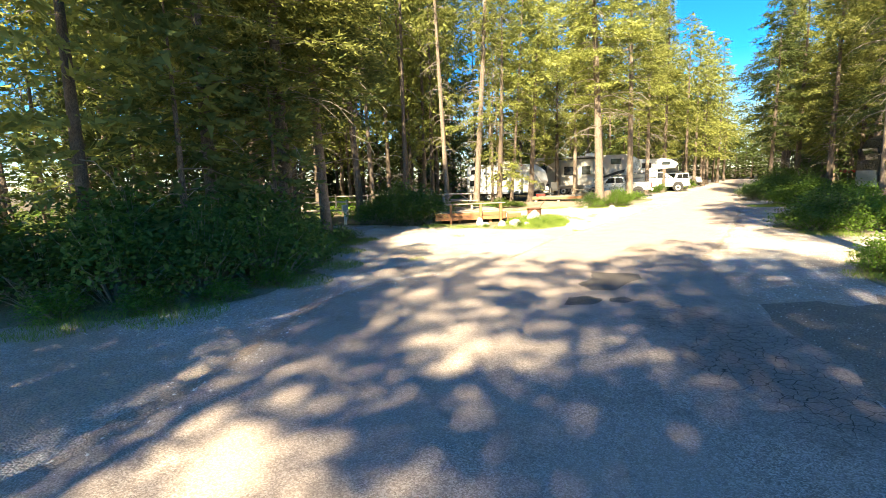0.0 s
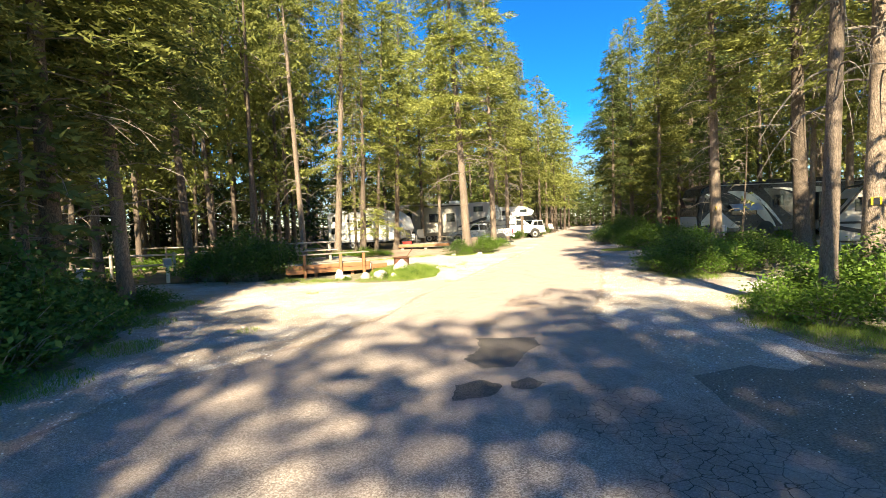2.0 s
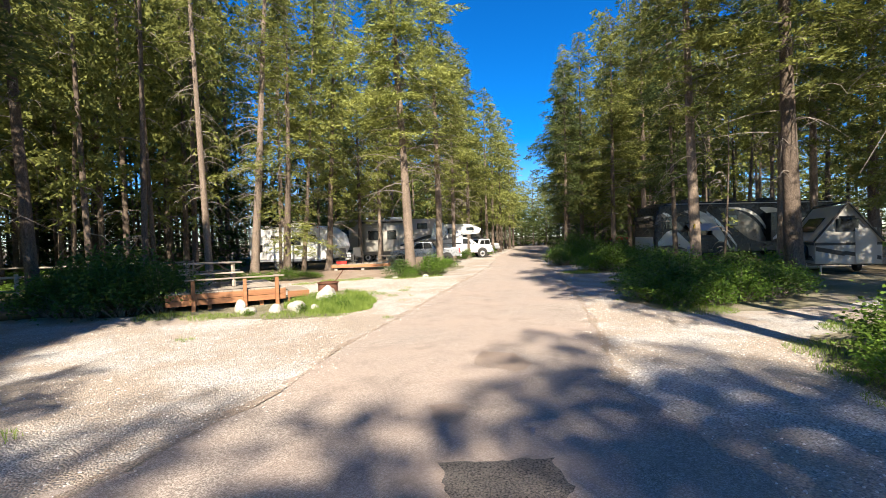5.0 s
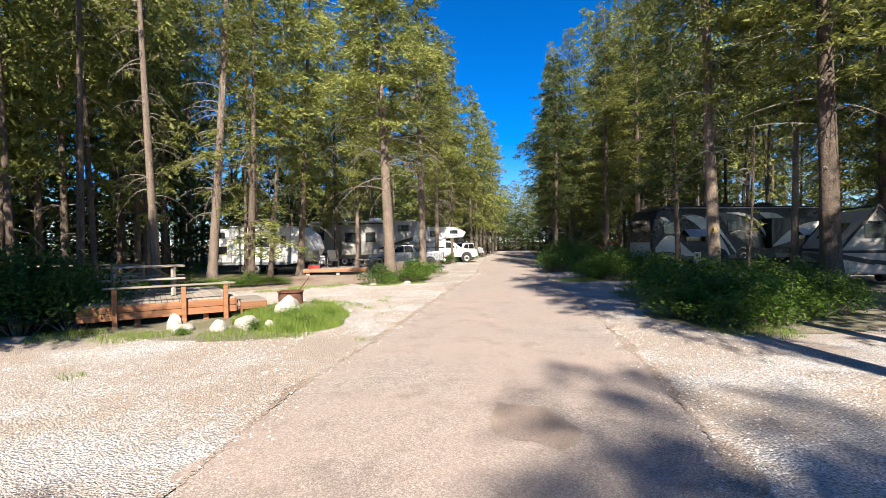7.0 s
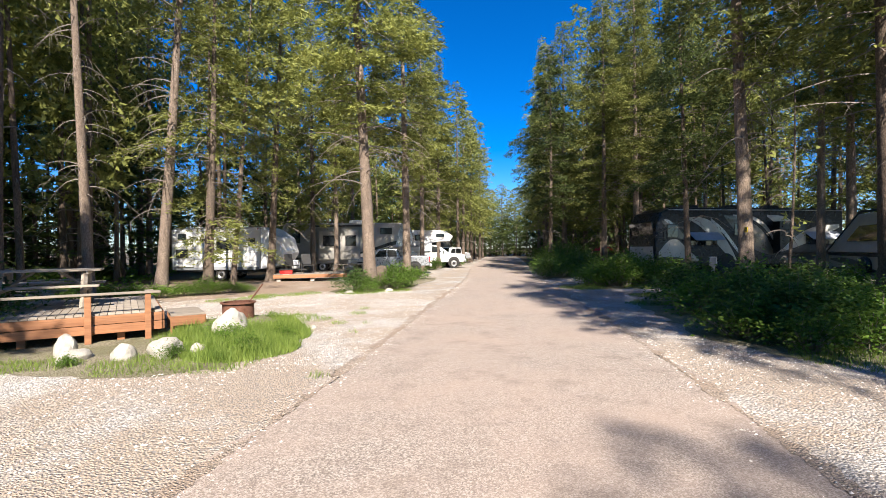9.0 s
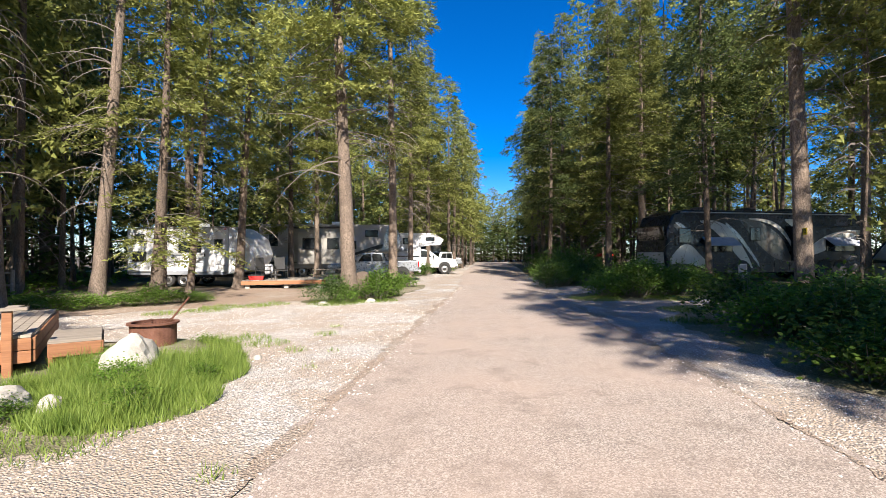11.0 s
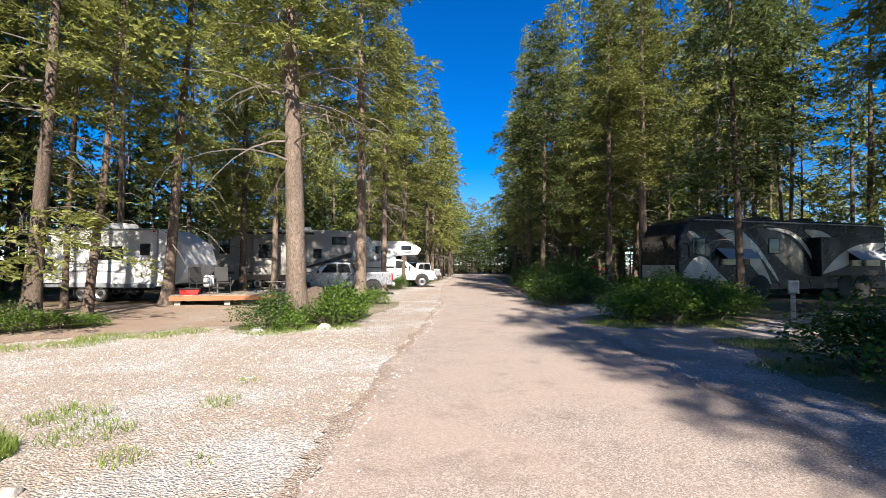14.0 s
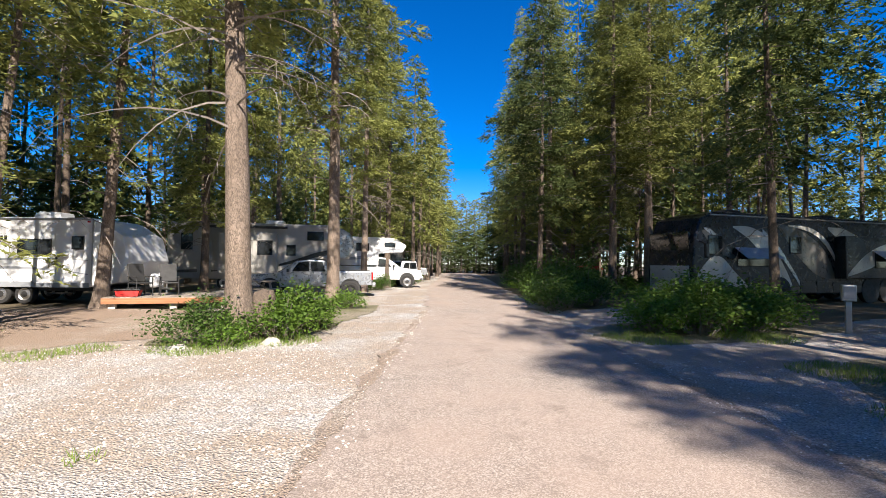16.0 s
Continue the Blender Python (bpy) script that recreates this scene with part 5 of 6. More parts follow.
pickup(towards(16.4, 48.4, 0, 0.955, -0.295), MAT_WHITE, "white pickup truck carrying a camper", "pickup_truck")
pickup(towards(22.0, 60.5, 0, 0.95, -0.3), MAT_SILVER, "grey pickup truck parked far down the road")


def jeep():
    t = thing("suv_car", towards(18.7, 51.0, 0, -0.7, -0.72), "small white boxy car with a black wheel cover", "car")
    part("body", prism([(-1.95, 0.45), (1.95, 0.45), (2.0, 0.95), (1.85, 1.08), (1.05, 1.15), (0.6, 1.68), (-1.7, 1.72), (-1.95, 1.1)], -0.88, 0.88, 0.06), MAT_WHITE, t)
    for s in (-1, 1):
        part("side_glass", prism([(0.8, 1.17), (0.48, 1.58), (-0.3, 1.6), (-0.3, 1.17)], s * 0.885 - 0.012, s * 0.885 + 0.012), MAT_GLASS, t)
        part("side_glass", prism([(-0.4, 1.17), (-0.4, 1.6), (-1.55, 1.6), (-1.7, 1.17)], s * 0.885 - 0.012, s * 0.885 + 0.012), MAT_GLASS, t)
        for x in (1.25, -1.25):
            wheel(t, x, s * 0.82, 0.36, 0.22)
            part("wheel_arch", turned([(0.02, -0.05), (0.43, -0.05), (0.43, 0.05), (0.02, 0.05)], 20, axis="Y", at=(x, s * 0.86, 0.42)), MAT_TRIM, t)
        part("headlamp", box((1.96, s * 0.62, 0.85), (0.08, 0.24, 0.2), 0.03), MAT_CHROME, t)
        part("tail_lamp", box((-1.94, s * 0.78, 1.0), (0.06, 0.14, 0.3), 0.02), MAT_LAMP, t)
    part("windscreen", prism([(1.07, 1.16), (1.03, 1.18), (0.63, 1.66), (0.6, 1.69)], -0.72, 0.72), MAT_GLASS, t)
    part("bumper", box((1.98, 0, 0.52), (0.14, 1.7, 0.2), 0.05), MAT_TRIM, t)
    part("roof_rail", rod((0.4, 0.7, 1.76), (-1.5, 0.7, 1.78), 0.02), MAT_TRIM, t)
    part("roof_rail", rod((0.4, -0.7, 1.76), (-1.5, -0.7, 1.78), 0.02), MAT_TRIM, t)


jeep()


def truck_camper():
    t = thing("truck_camper", towards(15.6, 48.7, 1.4, 0.955, -0.295), "white camper box riding on a pickup bed", "camper")
    part("body", prism([(-1.6, 0.0), (1.0, 0.0), (1.0, 0.75), (2.5, 0.85), (2.75, 1.25), (2.0, 1.75), (-1.6, 1.8)], -1.05, 1.05, 0.06), MAT_WHITE, t)
    window(t, 1.7, 1.3, 0.7, 0.3, -1.065)
    window(t, 0.0, 1.15, 0.8, 0.5, -1.065)
    band(t, [(-1.5, 0.35, 0.45), (0, 0.4, 0.6), (1.5, 0.9, 1.0), (2.4, 1.0, 1.05)], -1.05, MAT_GREYSTRIPE)
    b = thing("cargo_trailer", towards(17.5, 55.5, 0, 0.955, -0.295), "dark grey box trailer behind the white vehicles", "trailer")
    part("body", prism([(-3, 0.6), (3, 0.6), (3.2, 1.6), (2.9, 3.3), (-3, 3.35)], -1.2, 1.2, 0.06), MAT_TAUPE, b)
    window(b, 1.5, 2.4, 0.9, 0.6, -1.22)
    band(b, [(-2.9, 1.2, 1.4), (0, 1.3, 1.6), (2.9, 1.6, 1.8)], -1.2, MAT_PEARL)
    for s in (-0.4, 0.4):
        wheel(b, s, -1.0, 0.36, 0.24)
        wheel(b, s, 1.0, 0.36, 0.24)


truck_camper()


def motorhome():
    # local x runs from the nose away from the road; the long side at y = -1.27 faces the walk
    t = thing("motorhome", towards(24.5, 32.89, 0.0, 0.99, -0.139), "long dark motorhome with swirling grey and silver paint", "motorhome")
    L = 13.2
    nose = [(0.12, 0.42), (L, 0.42), (L, 3.6), (L - 0.1, 3.72), (0.95, 3.72), (0.45, 3.55), (0.1, 2.7), (0.0, 1.5)]
    part("body", prism(nose, -1.27, 1.27, 0.07), MAT_NAVY, t)
    part("roof", prism([(0.8, 3.7), (L - 0.1, 3.7), (L - 0.3, 3.82), (1.3, 3.84)], -1.15, 1.15, 0.04), MAT_NAVY, t)
    part("roof_rail", rod((0.9, -1.3, 3.68), (L - 0.1, -1.3, 3.68), 0.035), MAT_CHROME, t)
    y = -1.27
    band(t, [(0.25, 0.95, 1.25), (0.9, 1.0, 1.9), (1.5, 0.95, 1.95), (2.2, 0.75, 1.35), (2.9, 0.55, 0.8)], y, MAT_PEARL)
    band(t, [(0.5, 2.95, 3.05), (1.2, 2.2, 2.95), (1.9, 1.95, 2.25), (2.4, 1.8, 1.9)], y, MAT_TAUPE)
    band(t, [(2.1, 3.2, 3.25), (3.0, 2.7, 3.25), (3.9, 1.9, 2.9), (4.6, 1.2, 2.1), (5.2, 0.75, 1.2), (5.5, 0.5, 0.55)], y, MAT_PEARL)
    band(t, [(3.7, 3.0, 3.2), (4.6, 2.2, 2.5), (5.4, 1.3, 1.55), (6.0, 0.6, 0.75)], y, MAT_SILVER, thick=0.014)
    band(t, [(4.6, 3.3, 3.4), (5.6, 2.2, 3.3), (6.6, 1.4, 2.9), (7.4, 1.1, 2.3), (8.0, 1.0, 1.3)], y, MAT_TAUPE)
    band(t, [(5.2, 3.35, 3.42), (6.6, 3.1, 3.3), (7.6, 2.4, 2.7), (8.3, 1.4, 1.6)], y, MAT_PEARL, thick=0.014)
    band(t, [(7.6, 3.3, 3.4), (8.8, 2.5, 3.3), (10, 1.6, 2.7), (11.5, 1.2, 1.9)], y, MAT_PEARL)
    band(t, [(0.3, 0.5, 0.85), (3, 0.48, 0.7), (7, 0.48, 0.75), (13.1, 0.48, 0.8)], y, MAT_TAUPE, thick=0.014)
    # slide-out box with awnings over its windows
    part("slide_out_box", box((10.2, -1.5, 2.05), (4.4, 0.5, 1.9), 0.03), MAT_BLACK, t)
    band(t, [(8.1, 1.2, 1.3), (9.3, 1.5, 2.2), (10.7, 2.0, 2.7), (12.3, 2.6, 2.8)], -1.75, MAT_PEARL)
    for x, yy, w in ((3.2, -1.27, 2.0), (10.9, -1.75, 2.4)):
        aw = part("window_awning", prism([(x - w / 2, 2.35), (x + w / 2, 2.35), (x + w / 2, 2.38), (x - w / 2, 2.38)], yy - 0.6, yy), MAT_TARP, t, "faded fabric window awning")
        for v in aw.data.vertices:
            v.co.z += (v.co.y - yy) * 0.75
        window(t, x, 1.95, w * 0.9, 0.75, yy - 0.015)
    window(t, 5.6, 2.55, 0.7, 0.75, -1.285)
    window(t, 1.15, 2.45, 0.75, 0.8, -1.285)
    part("windscreen", box((0.1, 0, 2.35), (0.12, 2.2, 1.3), 0.04, Euler((0, radians(-10), 0)).to_quaternion()), MAT_GLASS, t)
    band(t, [(0.6, 3.1, 3.15), (0.9, 2.9, 3.1), (1.2, 2.85, 2.9)], y, MAT_SILVER, thick=0.014)
    part("nose_panel", prism([(-0.03, 0.55), (0.1, 0.45), (0.14, 1.45), (0.0, 1.6)], -1.1, 1.1, 0.02), MAT_PEARL, t)
    for s in (-0.85, 0.85):
        part("headlamp", box((0.0, s, 0.95), (0.08, 0.4, 0.24), 0.04), MAT_CHROME, t)
    part("wing_mirror", box((0.35, -1.62, 2.2), (0.16, 0.12, 0.6), 0.04), MAT_BLACK, t)
    part("mirror_arm", rod((0.4, -1.27, 2.6), (0.35, -1.62, 2.45), 0.03), MAT_BLACK, t)
    for x in (4.7, 10.3, 11.5):
        for s in (-1, 1):
            part("wheel_arch", turned([(0.02, -0.05), (0.6, -0.05), (0.6, 0.05), (0.02, 0.05)], 24, axis="Y", at=(x, s * 1.25, 0.55)), MAT_TRIM, t)
            wheel(t, x, s * 1.14, 0.5, 0.3)
    for x in (3.2, 6.2, 9.0):
        part("air_conditioner", prism([(x - 0.5, 3.82), (x + 0.5, 3.82), (x + 0.4, 4.06), (x - 0.3, 4.08)], -0.35, 0.35, 0.03), MAT_TRIM, t)
    for x in (3.3, 6.3, 7.3, 8.3):
        part("bay_door", box((x, -1.295, 0.72), (0.9, 0.02, 0.5), 0.008), MAT_BLACK, t)


motorhome()


def folding_camper():
    t = thing("folding_camper", towards(24.1, 20.6, 0.0, 0.64, 0.77), "hard-sided folding camper with a steep white roof", "camper")
    part("body", box((0, 0, 0.85), (4.2, 2.1, 0.85), 0.06), MAT_CREAM_SHADED, t)
    part("lower_trim", box((0, 0, 0.46), (4.1, 2.0, 0.12), 0.02), MAT_TRIM, t)
    # two gable walls and two roof panels
    for x in (-2.0, 2.0):
        g = prism([(-1.0, 1.28), (1.0, 1.28), (0.85, 1.7), (0.0, 2.75), (-0.85, 1.7)], x - 0.03, x + 0.03, 0.008)
        bmesh.ops.rotate(g, verts=g.verts, cent=(0, 0, 0), matrix=Matrix.Rotation(radians(90), 3, "Z"))
        bmesh.ops.translate(g, verts=g.verts, vec=(0, 0, 0))
        part("gable_wall", g, MAT_CREAM_SHADED, t)
    for s in (-1, 1):
        p = box((0, 0, 0), (4.3, 1.75, 0.06), 0.02)
        bmesh.ops.rotate(p, verts=p.verts, cent=(0, 0, 0), matrix=Matrix.Rotation(radians(-s * 55), 3, "X"))
        bmesh.ops.translate(p, verts=p.verts, vec=(0, s * 0.53, 2.02))
        ro = part("roof_panel", p, MAT_CREAM_SHADED, t, "white hinged roof panel")
        w = box((0, 0, 0.04), (2.2, 0.7, 0.03), 0.01)
        bmesh.ops.rotate(w, verts=w.verts, cent=(0, 0, 0), matrix=Matrix.Rotation(radians(-s * 55), 3, "X"))
        bmesh.ops.translate(w, verts=w.verts, vec=(0, s * 0.6, 1.96))
        part("skylight", w, MAT_GLASS, ro)
        wheel(t, 0.3, s * 0.98, 0.32, 0.2)
        part("fender", prism([(-0.15, 0.5), (-0.05, 0.72), (0.65, 0.72), (0.75, 0.5)], s * 1.07 - 0.03, s * 1.07 + 0.03, 0.01), MAT_TRIM, t)
    window(t, -2.04, 2.05, 0.5, 0.5, 0.0, axis="x")
    t2 = part("end_window", box((-2.05, 0, 1.95), (0.03, 0.7, 0.5), 0.01), MAT_GLASS, t)
    part("spare_wheel_cover", turned([(0.02, -0.08), (0.3, -0.08), (0.34, 0), (0.3, 0.08), (0.02, 0.08)], 22, axis="Y", at=(-1.0, 1.12, 0.85)), MAT_BLACK, t)
    for x in (-1.2, 0.0, 1.2):
        part("stripe", box((x, 1.055, 0.7), (1.15, 0.012, 0.08), 0.004), MAT_TRIM, t)
    part("door", box((-2.11, -0.55, 1.15), (0.03, 0.65, 1.35), 0.01), MAT_CREAM_SHADED, t)
    for x in (-2.17, 2.17):
        for s in (-1, 1):
            part("gable_trim", rod((x, s * 1.08, 1.3), (x, 0, 2.84), 0.04), MAT_TRIM, t, "black edge trim")
    part("ridge_trim", rod((-2.17, 0, 2.84), (2.17, 0, 2.84), 0.045), MAT_TRIM, t)
    part("belt_trim", box((0, 1.06, 1.22), (4.2, 0.02, 0.1), 0.005), MAT_TRIM, t)
    part("belt_trim", box((-2.11, 0, 1.22), (0.02, 2.05, 0.1), 0.005), MAT_TRIM, t)
    band(t, [(-2.0, 0.55, 0.62), (-0.6, 0.6, 0.95), (0.6, 0.85, 1.1), (1.9, 1.0, 1.06)], 1.05, MAT_TAUPE)
    for z0, z1, y0, y1 in ((0.6, 0.95, -1.0, 0.1), (0.75, 1.12, 0.1, 1.0)):
        g = prism([(y0, z0), (y1, z0 + 0.2), (y1, z1), (y0, z1 - 0.2)], 2.108, 2.116)
        bmesh.ops.rotate(g, verts=g.verts, cent=(0, 0, 0), matrix=Matrix.Rotation(radians(90), 3, "Z"))
        part("swoosh", g, MAT_TRIM, t, "dark graphic on the end wall")
    part("hitch", rod((2.1, 0, 0.5), (3.1, 0, 0.48), 0.05), MAT_TRIM, t)
    for x in (-1.9, 1.9):
        part("stabiliser", rod((x, 0.8, 0.0), (x, 0.8, 0.5), 0.03), MAT_CHROME, t)


folding_camper()


# ---- camp furniture ----
def timber_deck():
    d = thing("timber_deck", towards(-0.5, 20.05, 0, 0.97, 0.245), "low timber deck of stained boards with a rail", "deck")
    W, D, H = 2.55, 3.6, 0.5
    n = 26
    for i in range(n):
        x = -0.6 + (W + 0.6) * (i + 0.5) / n
        part("board", box((x, D / 2, H), ((W + 0.6) / n - 0.008, D + 0.06, 0.035), 0.004), MAT_GREYWOOD, d)
    for k in range(2):
        part("fascia_board", box((W / 2 - 0.3, -0.02 - 0.002 * k, H - 0.1 - k * 0.165), (W + 0.6, 0.04, 0.155), 0.006), MAT_CEDAR, d, "orange-brown stained fascia board")
        part("fascia_board", box((W + 0.02, D / 2, H - 0.1 - k * 0.165), (0.04, D, 0.155), 0.006), MAT_CEDAR, d)
    for x in (0.08, 1.42, 2.32):
        part("rail_post", box((x, -0.09, 0.425), (0.1, 0.1, 0.85), 0.008), MAT_CEDAR, d, "square reddish post")
    for x in (0.5, 1.9):
        for y in (0.15, 1.8, 3.4):
            part("footing", box((x, y, 0.1), (0.12, 0.12, 0.36), 0.01), MAT_CEDAR, d)
    part("top_rail", box((1.2, -0.09, 0.87), (2.65, 0.15, 0.04), 0.008), MAT_GREYWOOD, d, "weathered flat top rail")
    part("side_rail", box((2.35, 0.14, 0.87), (0.14, 0.3, 0.04), 0.008), MAT_GREYWOOD, d)
    e = thing("deck_step", towards(2.05, 20.9, 0, 0.97, 0.245), "low stained timber step beside the deck", "step")
    part("tread", box((0.32, 0.5, 0.37), (0.6, 1.2, 0.04), 0.006), MAT_GREYWOOD, e)
    part("fascia_board", box((0.32, -0.1, 0.26), (0.6, 0.04, 0.18), 0.006), MAT_CEDAR, e)
    part("fascia_board", box((0.62, 0.5, 0.26), (0.04, 1.2, 0.18), 0.006), MAT_CEDAR, e)
    for x in (0.06, 0.56):
        for y in (0.05, 0.95):
            part("footing", box((x, y, 0.17), (0.08, 0.08, 0.36), 0.006), MAT_CEDAR, e)


timber_deck()


def picnic_table(m, label):
    t = thing("picnic_table", m, label, "picnic table", group="picnic tables")
    for i in range(5):
        part("top_board", box((0, -0.3 + 0.15 * i, 0.74), (1.85, 0.142, 0.04), 0.006), MAT_GREYWOOD, t)
    for s in (-1, 1):
        for k in range(2):
            part("bench_board", box((0, s * (0.62 + 0.15 * k), 0.44), (1.85, 0.14, 0.04), 0.006), MAT_GREYWOOD, t)
    for x in (-0.65, 0.65):
        for s in (-1, 1):
            part("leg", rod((x, s * 0.7, 0.0), (x, s * 0.24, 0.72), 0.055, seg=4), MAT_GREYWOOD, t)
        part("bench_beam", box((x + 0.05, 0, 0.39), (0.04, 1.5, 0.09), 0.006), MAT_GREYWOOD, t)
        part("top_beam", box((x + 0.05, 0, 0.69), (0.04, 0.7, 0.07), 0.006), MAT_GREYWOOD, t)
        part("brace", rod((x, 0, 0.4), (x * 0.3, 0, 0.71), 0.03, seg=4), MAT_GREYWOOD, t)
    return t


picnic_table(towards(-0.35, 22.1, 0.52, 0.97, 0.2), "weathered picnic table standing on the timber deck")
picnic_table(towards(-3.0, 27.6, 0.0, 0.98, 0.1), "weathered picnic table under the trees")
picnic_table(towards(-6.6, 30.4, 0.0, 0.98, -0.1), "weathered picnic table far in the shade")
picnic_table(towards(8.4, 39.6, 0.0, 0.9, 0.3), "weathered picnic table by the silver pickup")


def fire_ring():
    bm = turned([(1.05, -0.03), (0.9, 0.06), (0.66, 0.16), (0.5, 0.21), (0.02, 0.215)], 28)
    for v in bm.verts:
        if v.co.z < 0.2:
            q = noise.noise(v.co * 2.5)
            v.co += Vector((v.co.x * 0.15 * q, v.co.y * 0.15 * q, 0.03 * q))
    mound = mesh_ob("earth_mound", bm, MAT_TURF, True)
    mound.matrix_basis = pose(3.28, 21.15, 0)
    tagged(mound, "low mound of soil and turf under the fire ring", "ground", kind="structure")
    t = thing("fire_ring", pose(3.28, 21.15, 0.21) @ Matrix.Diagonal((0.78, 0.78, 0.85, 1)), "rusty round steel fire ring with a grate handle", "fire ring")
    part("wall", turned([(0.38, 0.0), (0.4, 0.0), (0.4, 0.36), (0.45, 0.37), (0.45, 0.4), (0.37, 0.4), (0.38, 0.36), (0.38, 0.0)], 32), MAT_RUST, t)
    part("ash_bed", turned([(0.02, 0.06), (0.37, 0.05), (0.37, 0.0), (0.02, 0.0)], 24), MAT_FLOOR, t)
    g = part("grate", rod((-0.1, -0.35, 0.42), (-0.1, 0.35, 0.42), 0.01), MAT_RUST, t)
    for i in range(6):
        part("grate_bar", rod((-0.05 + 0.06 * i, -0.3, 0.42), (-0.05 + 0.06 * i, 0.3, 0.42), 0.007, seg=6), MAT_RUST, t)
    part("handle", rod((0.3, 0, 0.42), (0.62, -0.05, 0.82), 0.018), MAT_RUST, t, "raised steel grate handle")


fire_ring()


def camp_deck():
    d = thing("camp_deck", towards(4.0, 36.4, 0, 0.985, -0.12), "low timber platform in front of the trailers", "deck")
    for i in range(24):
        part("board", box((0.06 + 0.15 * i, 1.1, 0.36), (0.142, 2.3, 0.035), 0.004), MAT_GREYWOOD, d)
    part("fascia_board", box((1.8, -0.05, 0.26), (3.7, 0.04, 0.18), 0.006), MAT_CEDAR, d)
    part("fascia_board", box((3.67, 1.1, 0.26), (0.04, 2.3, 0.18), 0.006), MAT_CEDAR, d)
    for x in (0.2, 1.9, 3.4):
        for y in (0.15, 2.0):
            part("footing", box((x, y, 0.1), (0.2, 0.2, 0.22), 0.01), MAT_CONCRETE, d, "grey concrete footing block")


camp_deck()


def camp_chair(m, label):
    t = thing("camp_chair", m, label, "chair", group="camp chairs on the platform")
    part("seat", box((0, 0, 0.42), (0.5, 0.48, 0.05), 0.015), MAT_TRIM, t)
    part("backrest", box((-0.27, 0, 0.75), (0.05, 0.5, 0.6), 0.015, Euler((0, radians(-14), 0)).to_quaternion()), MAT_TRIM, t)
    for s in (-1, 1):
        part("armrest", box((0, s * 0.27, 0.62), (0.5, 0.05, 0.03), 0.01), MAT_TRIM, t)
        for x in (-0.22, 0.22):
            part("leg", rod((x * 1.1, s * 0.26, 0.0), (x, s * 0.25, 0.62), 0.016), MAT_TRIM, t)
    return t


camp_chair(towards(4.9, 36.9, 0.38, 0.6, -0.8), "dark slatted camp chair on the timber platform")
camp_chair(towards(5.7, 37.0, 0.38, 0.2, -1), "dark slatted camp chair beside the storage tub")


def storage_tub():
    t = thing("storage_tub", towards(4.6, 36.75, 0.38, 0.98, -0.12), "low orange-red storage tub on the platform", "tub")
    part("tub", prism([(-0.3, 0.0), (0.3, 0.0), (0.34, 0.2), (-0.34, 0.2)], -0.2, 0.2, 0.015), MAT_RED, t)
    part("lid", box((0, 0, 0.215), (0.72, 0.46, 0.03), 0.01), MAT_TRIM, t, "dark lid")


storage_tub()


def stump():
    bm = turned([(0.34, 0.0), (0.27, 0.15), (0.24, 0.45), (0.23, 0.8), (0.19, 0.92), (0.02, 0.96)], 16)
    for v in bm.verts:
        v.co += v.co.normalized() * 0.05 * noise.noise(v.co * 5)
    ob = mesh_ob("tree_stump", bm, MAT_BARK, True)
    ob.matrix_basis = pose(8.05, 29.15, 0)
    tagged(ob, "tall grey-brown stump beside the pine", "stump")


stump()


def number_sign(x, y, z, facing, text, label):
    t = thing("number_sign", towards(x, y, z, *facing), label, "sign", group="yellow number plates")
    part("plate", box((0, 0, 0), (0.02, 0.17, 0.16), 0.004), MAT_YELLOW, t)
    if text:
        cu = bpy.data.curves.new("numerals", "FONT")
        cu.body, cu.size, cu.align_x, cu.align_y, cu.extrude = text, 0.13, "CENTER", "CENTER", 0.003
        tmp = new("numerals", cu)
        me = bpy.data.meshes.new_from_object(tmp)
        bpy.data.objects.remove(tmp)
        me.materials.append(MAT_BLACK)
        part_mesh("numerals", me, t, pose(0.014, 0, 0, 90, 0, 90), "black numerals")
    else:
        part("mark", box((0.012, 0, 0), (0.008, 0.1, 0.15), 0.002), MAT_BLACK, t)
    return t


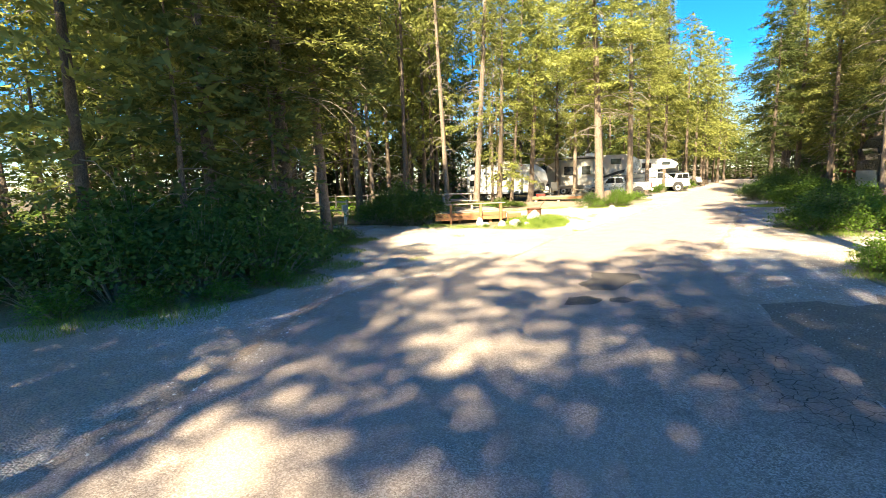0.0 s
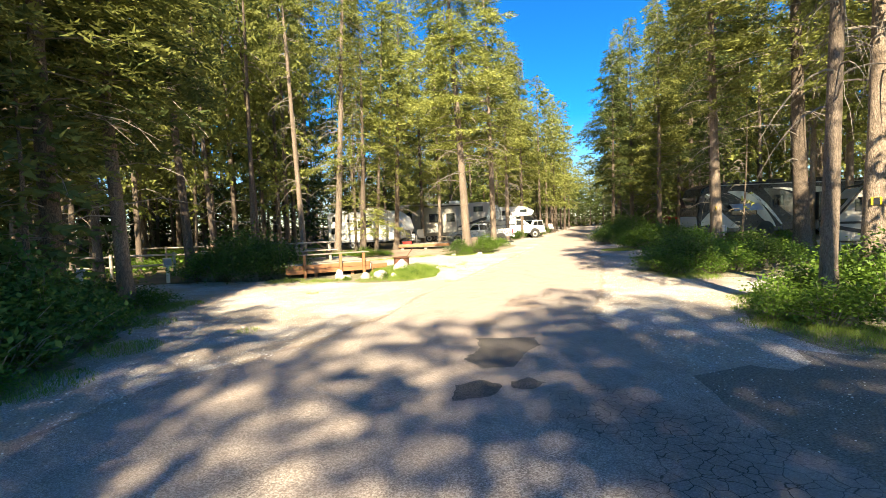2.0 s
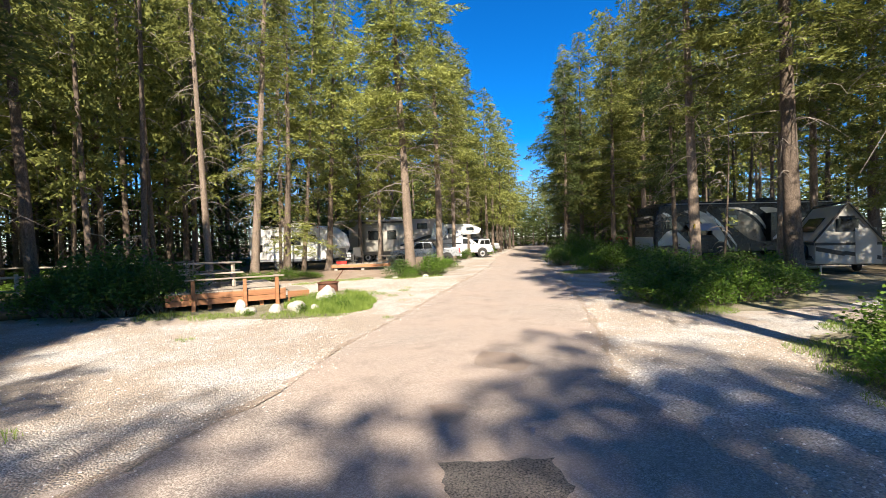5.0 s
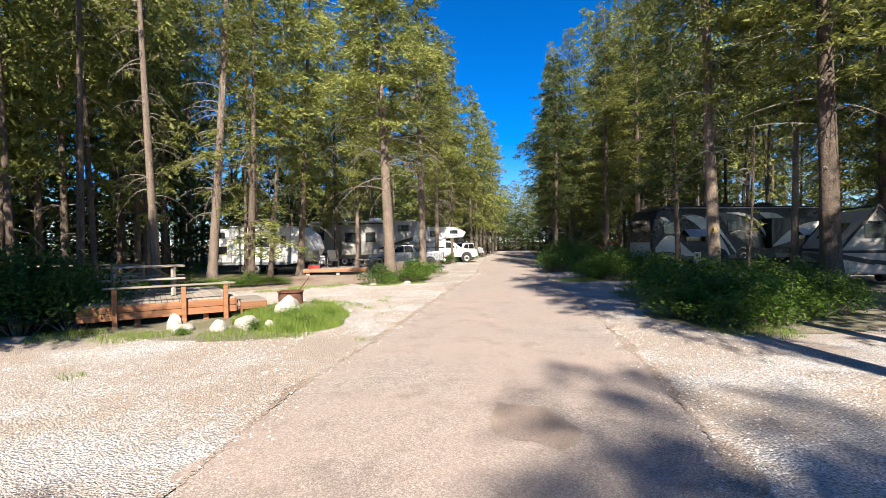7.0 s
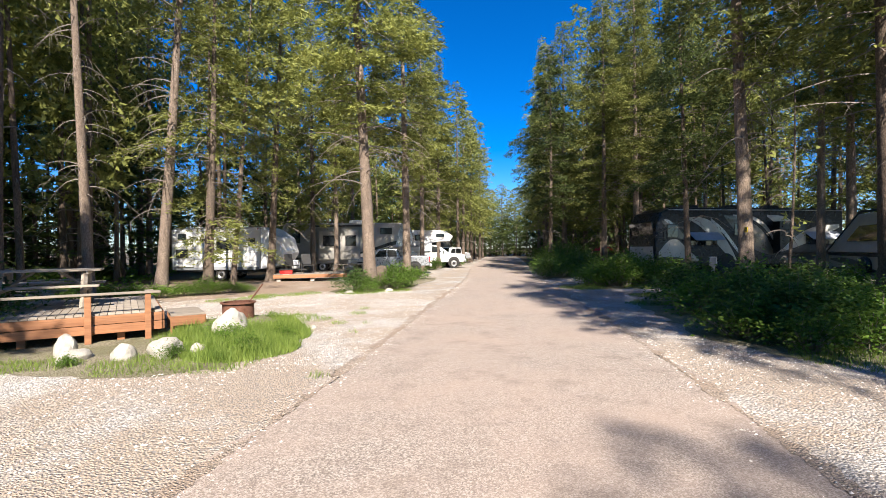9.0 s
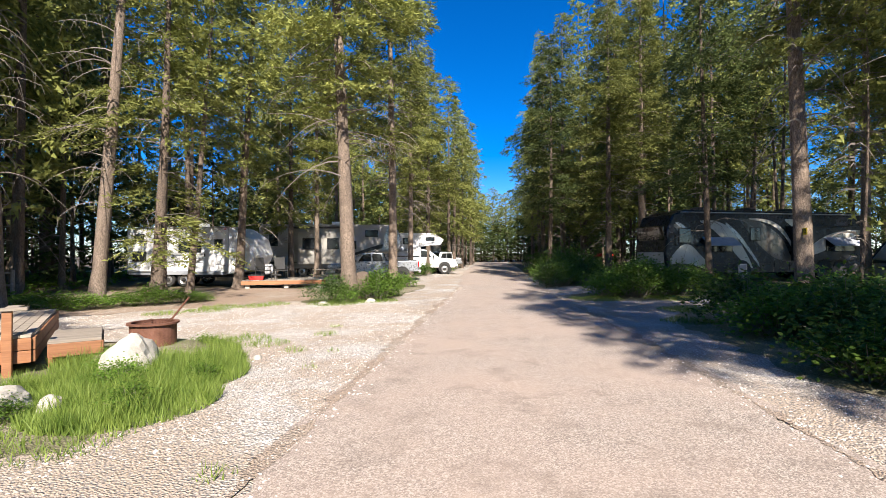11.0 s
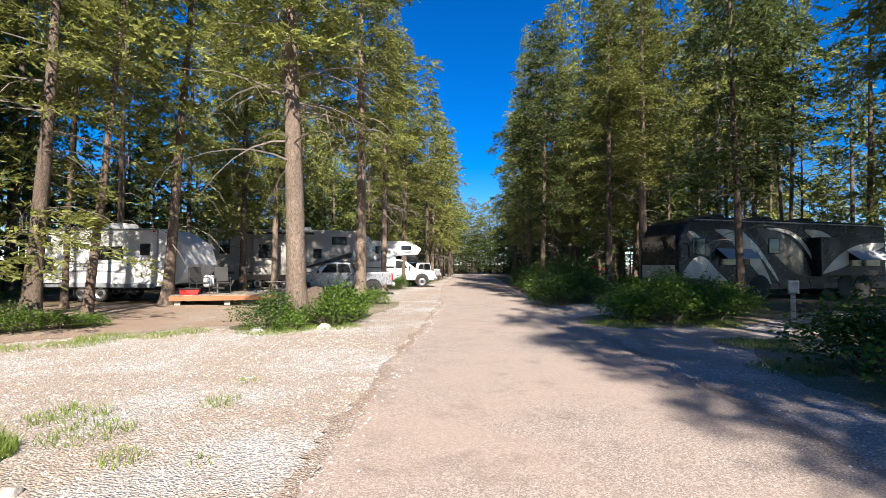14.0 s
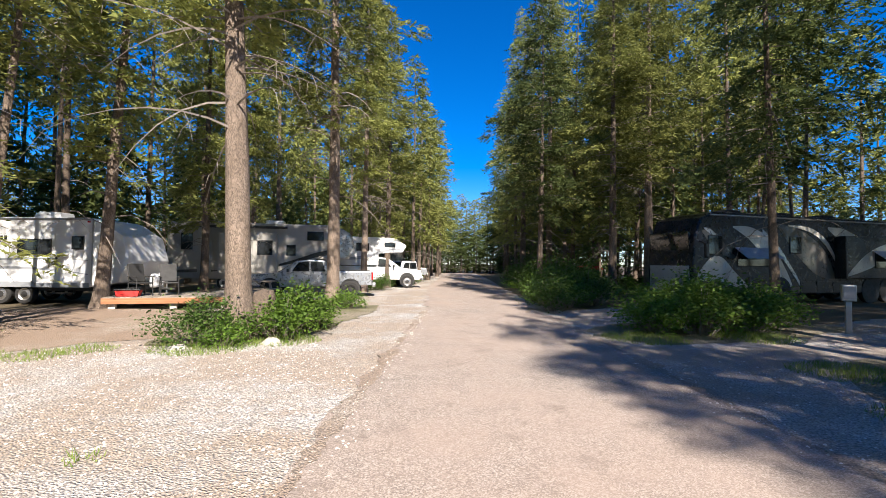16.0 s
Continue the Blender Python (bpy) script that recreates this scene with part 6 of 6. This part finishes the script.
number_sign(16.8, 20.28, 2.05, (-0.85, 0.35), "32", "yellow plate with black numerals on a pine")
number_sign(12.05, 9.78, 2.0, (-0.6, -0.8), "", "yellow number plate on a roadside pine")


def pedestal(x, y, h, facing, label):
    t = thing("power_pedestal", towards(x, y, 0, *facing), label, "power box")
    part("post", box((0, 0, h * 0.35), (0.1, 0.12, h * 0.72), 0.01), MAT_CHROME, t)
    b = part("box", box((0.02, 0, h * 0.83), (0.18, 0.28, h * 0.34), 0.02), MAT_CHROME, t)
    part("lid", box((0.13, 0, h * 0.84), (0.03, 0.24, h * 0.26), 0.008), MAT_GREYSTRIPE, b)
    return t


pedestal(20.9, 24.9, 1.15, (-0.8, -0.6), "grey metal power pedestal beside the motorhome")
pedestal(-5.6, 21.0, 0.95, (0.5, -0.85), "pale utility post at the side drive")
pedestal(-7.6, 19.2, 0.8, (0.5, -0.85), "pale leaning utility post at the side drive")


def log_fence(x0, y0, x1, y1, bays, label):
    d = Vector((x1 - x0, y1 - y0, 0))
    L = d.length
    t = thing("log_fence", towards(x0, y0, 0, d.x, d.y), label, "fence")
    for i in range(bays + 1):
        part("post", rod((L * i / bays, 0, -0.1), (L * i / bays, 0, 1.05), 0.07, 0.06), MAT_GREYWOOD, t)
    for i in range(bays):
        for z in (0.5, 0.95):
            part("rail", rod((L * i / bays - 0.1, 0.08, z), (L * (i + 1) / bays + 0.1, 0.08, z + random.Random(i).uniform(-0.03, 0.03)), 0.05, 0.04), MAT_GREYWOOD, t)


log_fence(-19, 23.2, -6.6, 24.2, 5, "weathered log rail fence beside the woods")
log_fence(-13, 33, -3.6, 34.5, 4, "weathered log rail fence in the shade")


def red_canopy():
    t = thing("red_canopy", pose(32.5, 46.5, 0) @ Matrix.Diagonal((0.7, 0.7, 0.75, 1)), "small bright red canopy seen through the trees", "canopy")
    part("cloth", prism([(-1.2, 1.7), (1.2, 1.7), (0.9, 1.95), (0, 2.1), (-0.9, 1.95)], -1, 1, 0.02), MAT_RED, t)
    for x in (-1.1, 1.1):
        for y in (-0.9, 0.9):
            part("pole", rod((x, y, 0), (x, y, 1.72), 0.02), MAT_CHROME, t)


red_canopy()
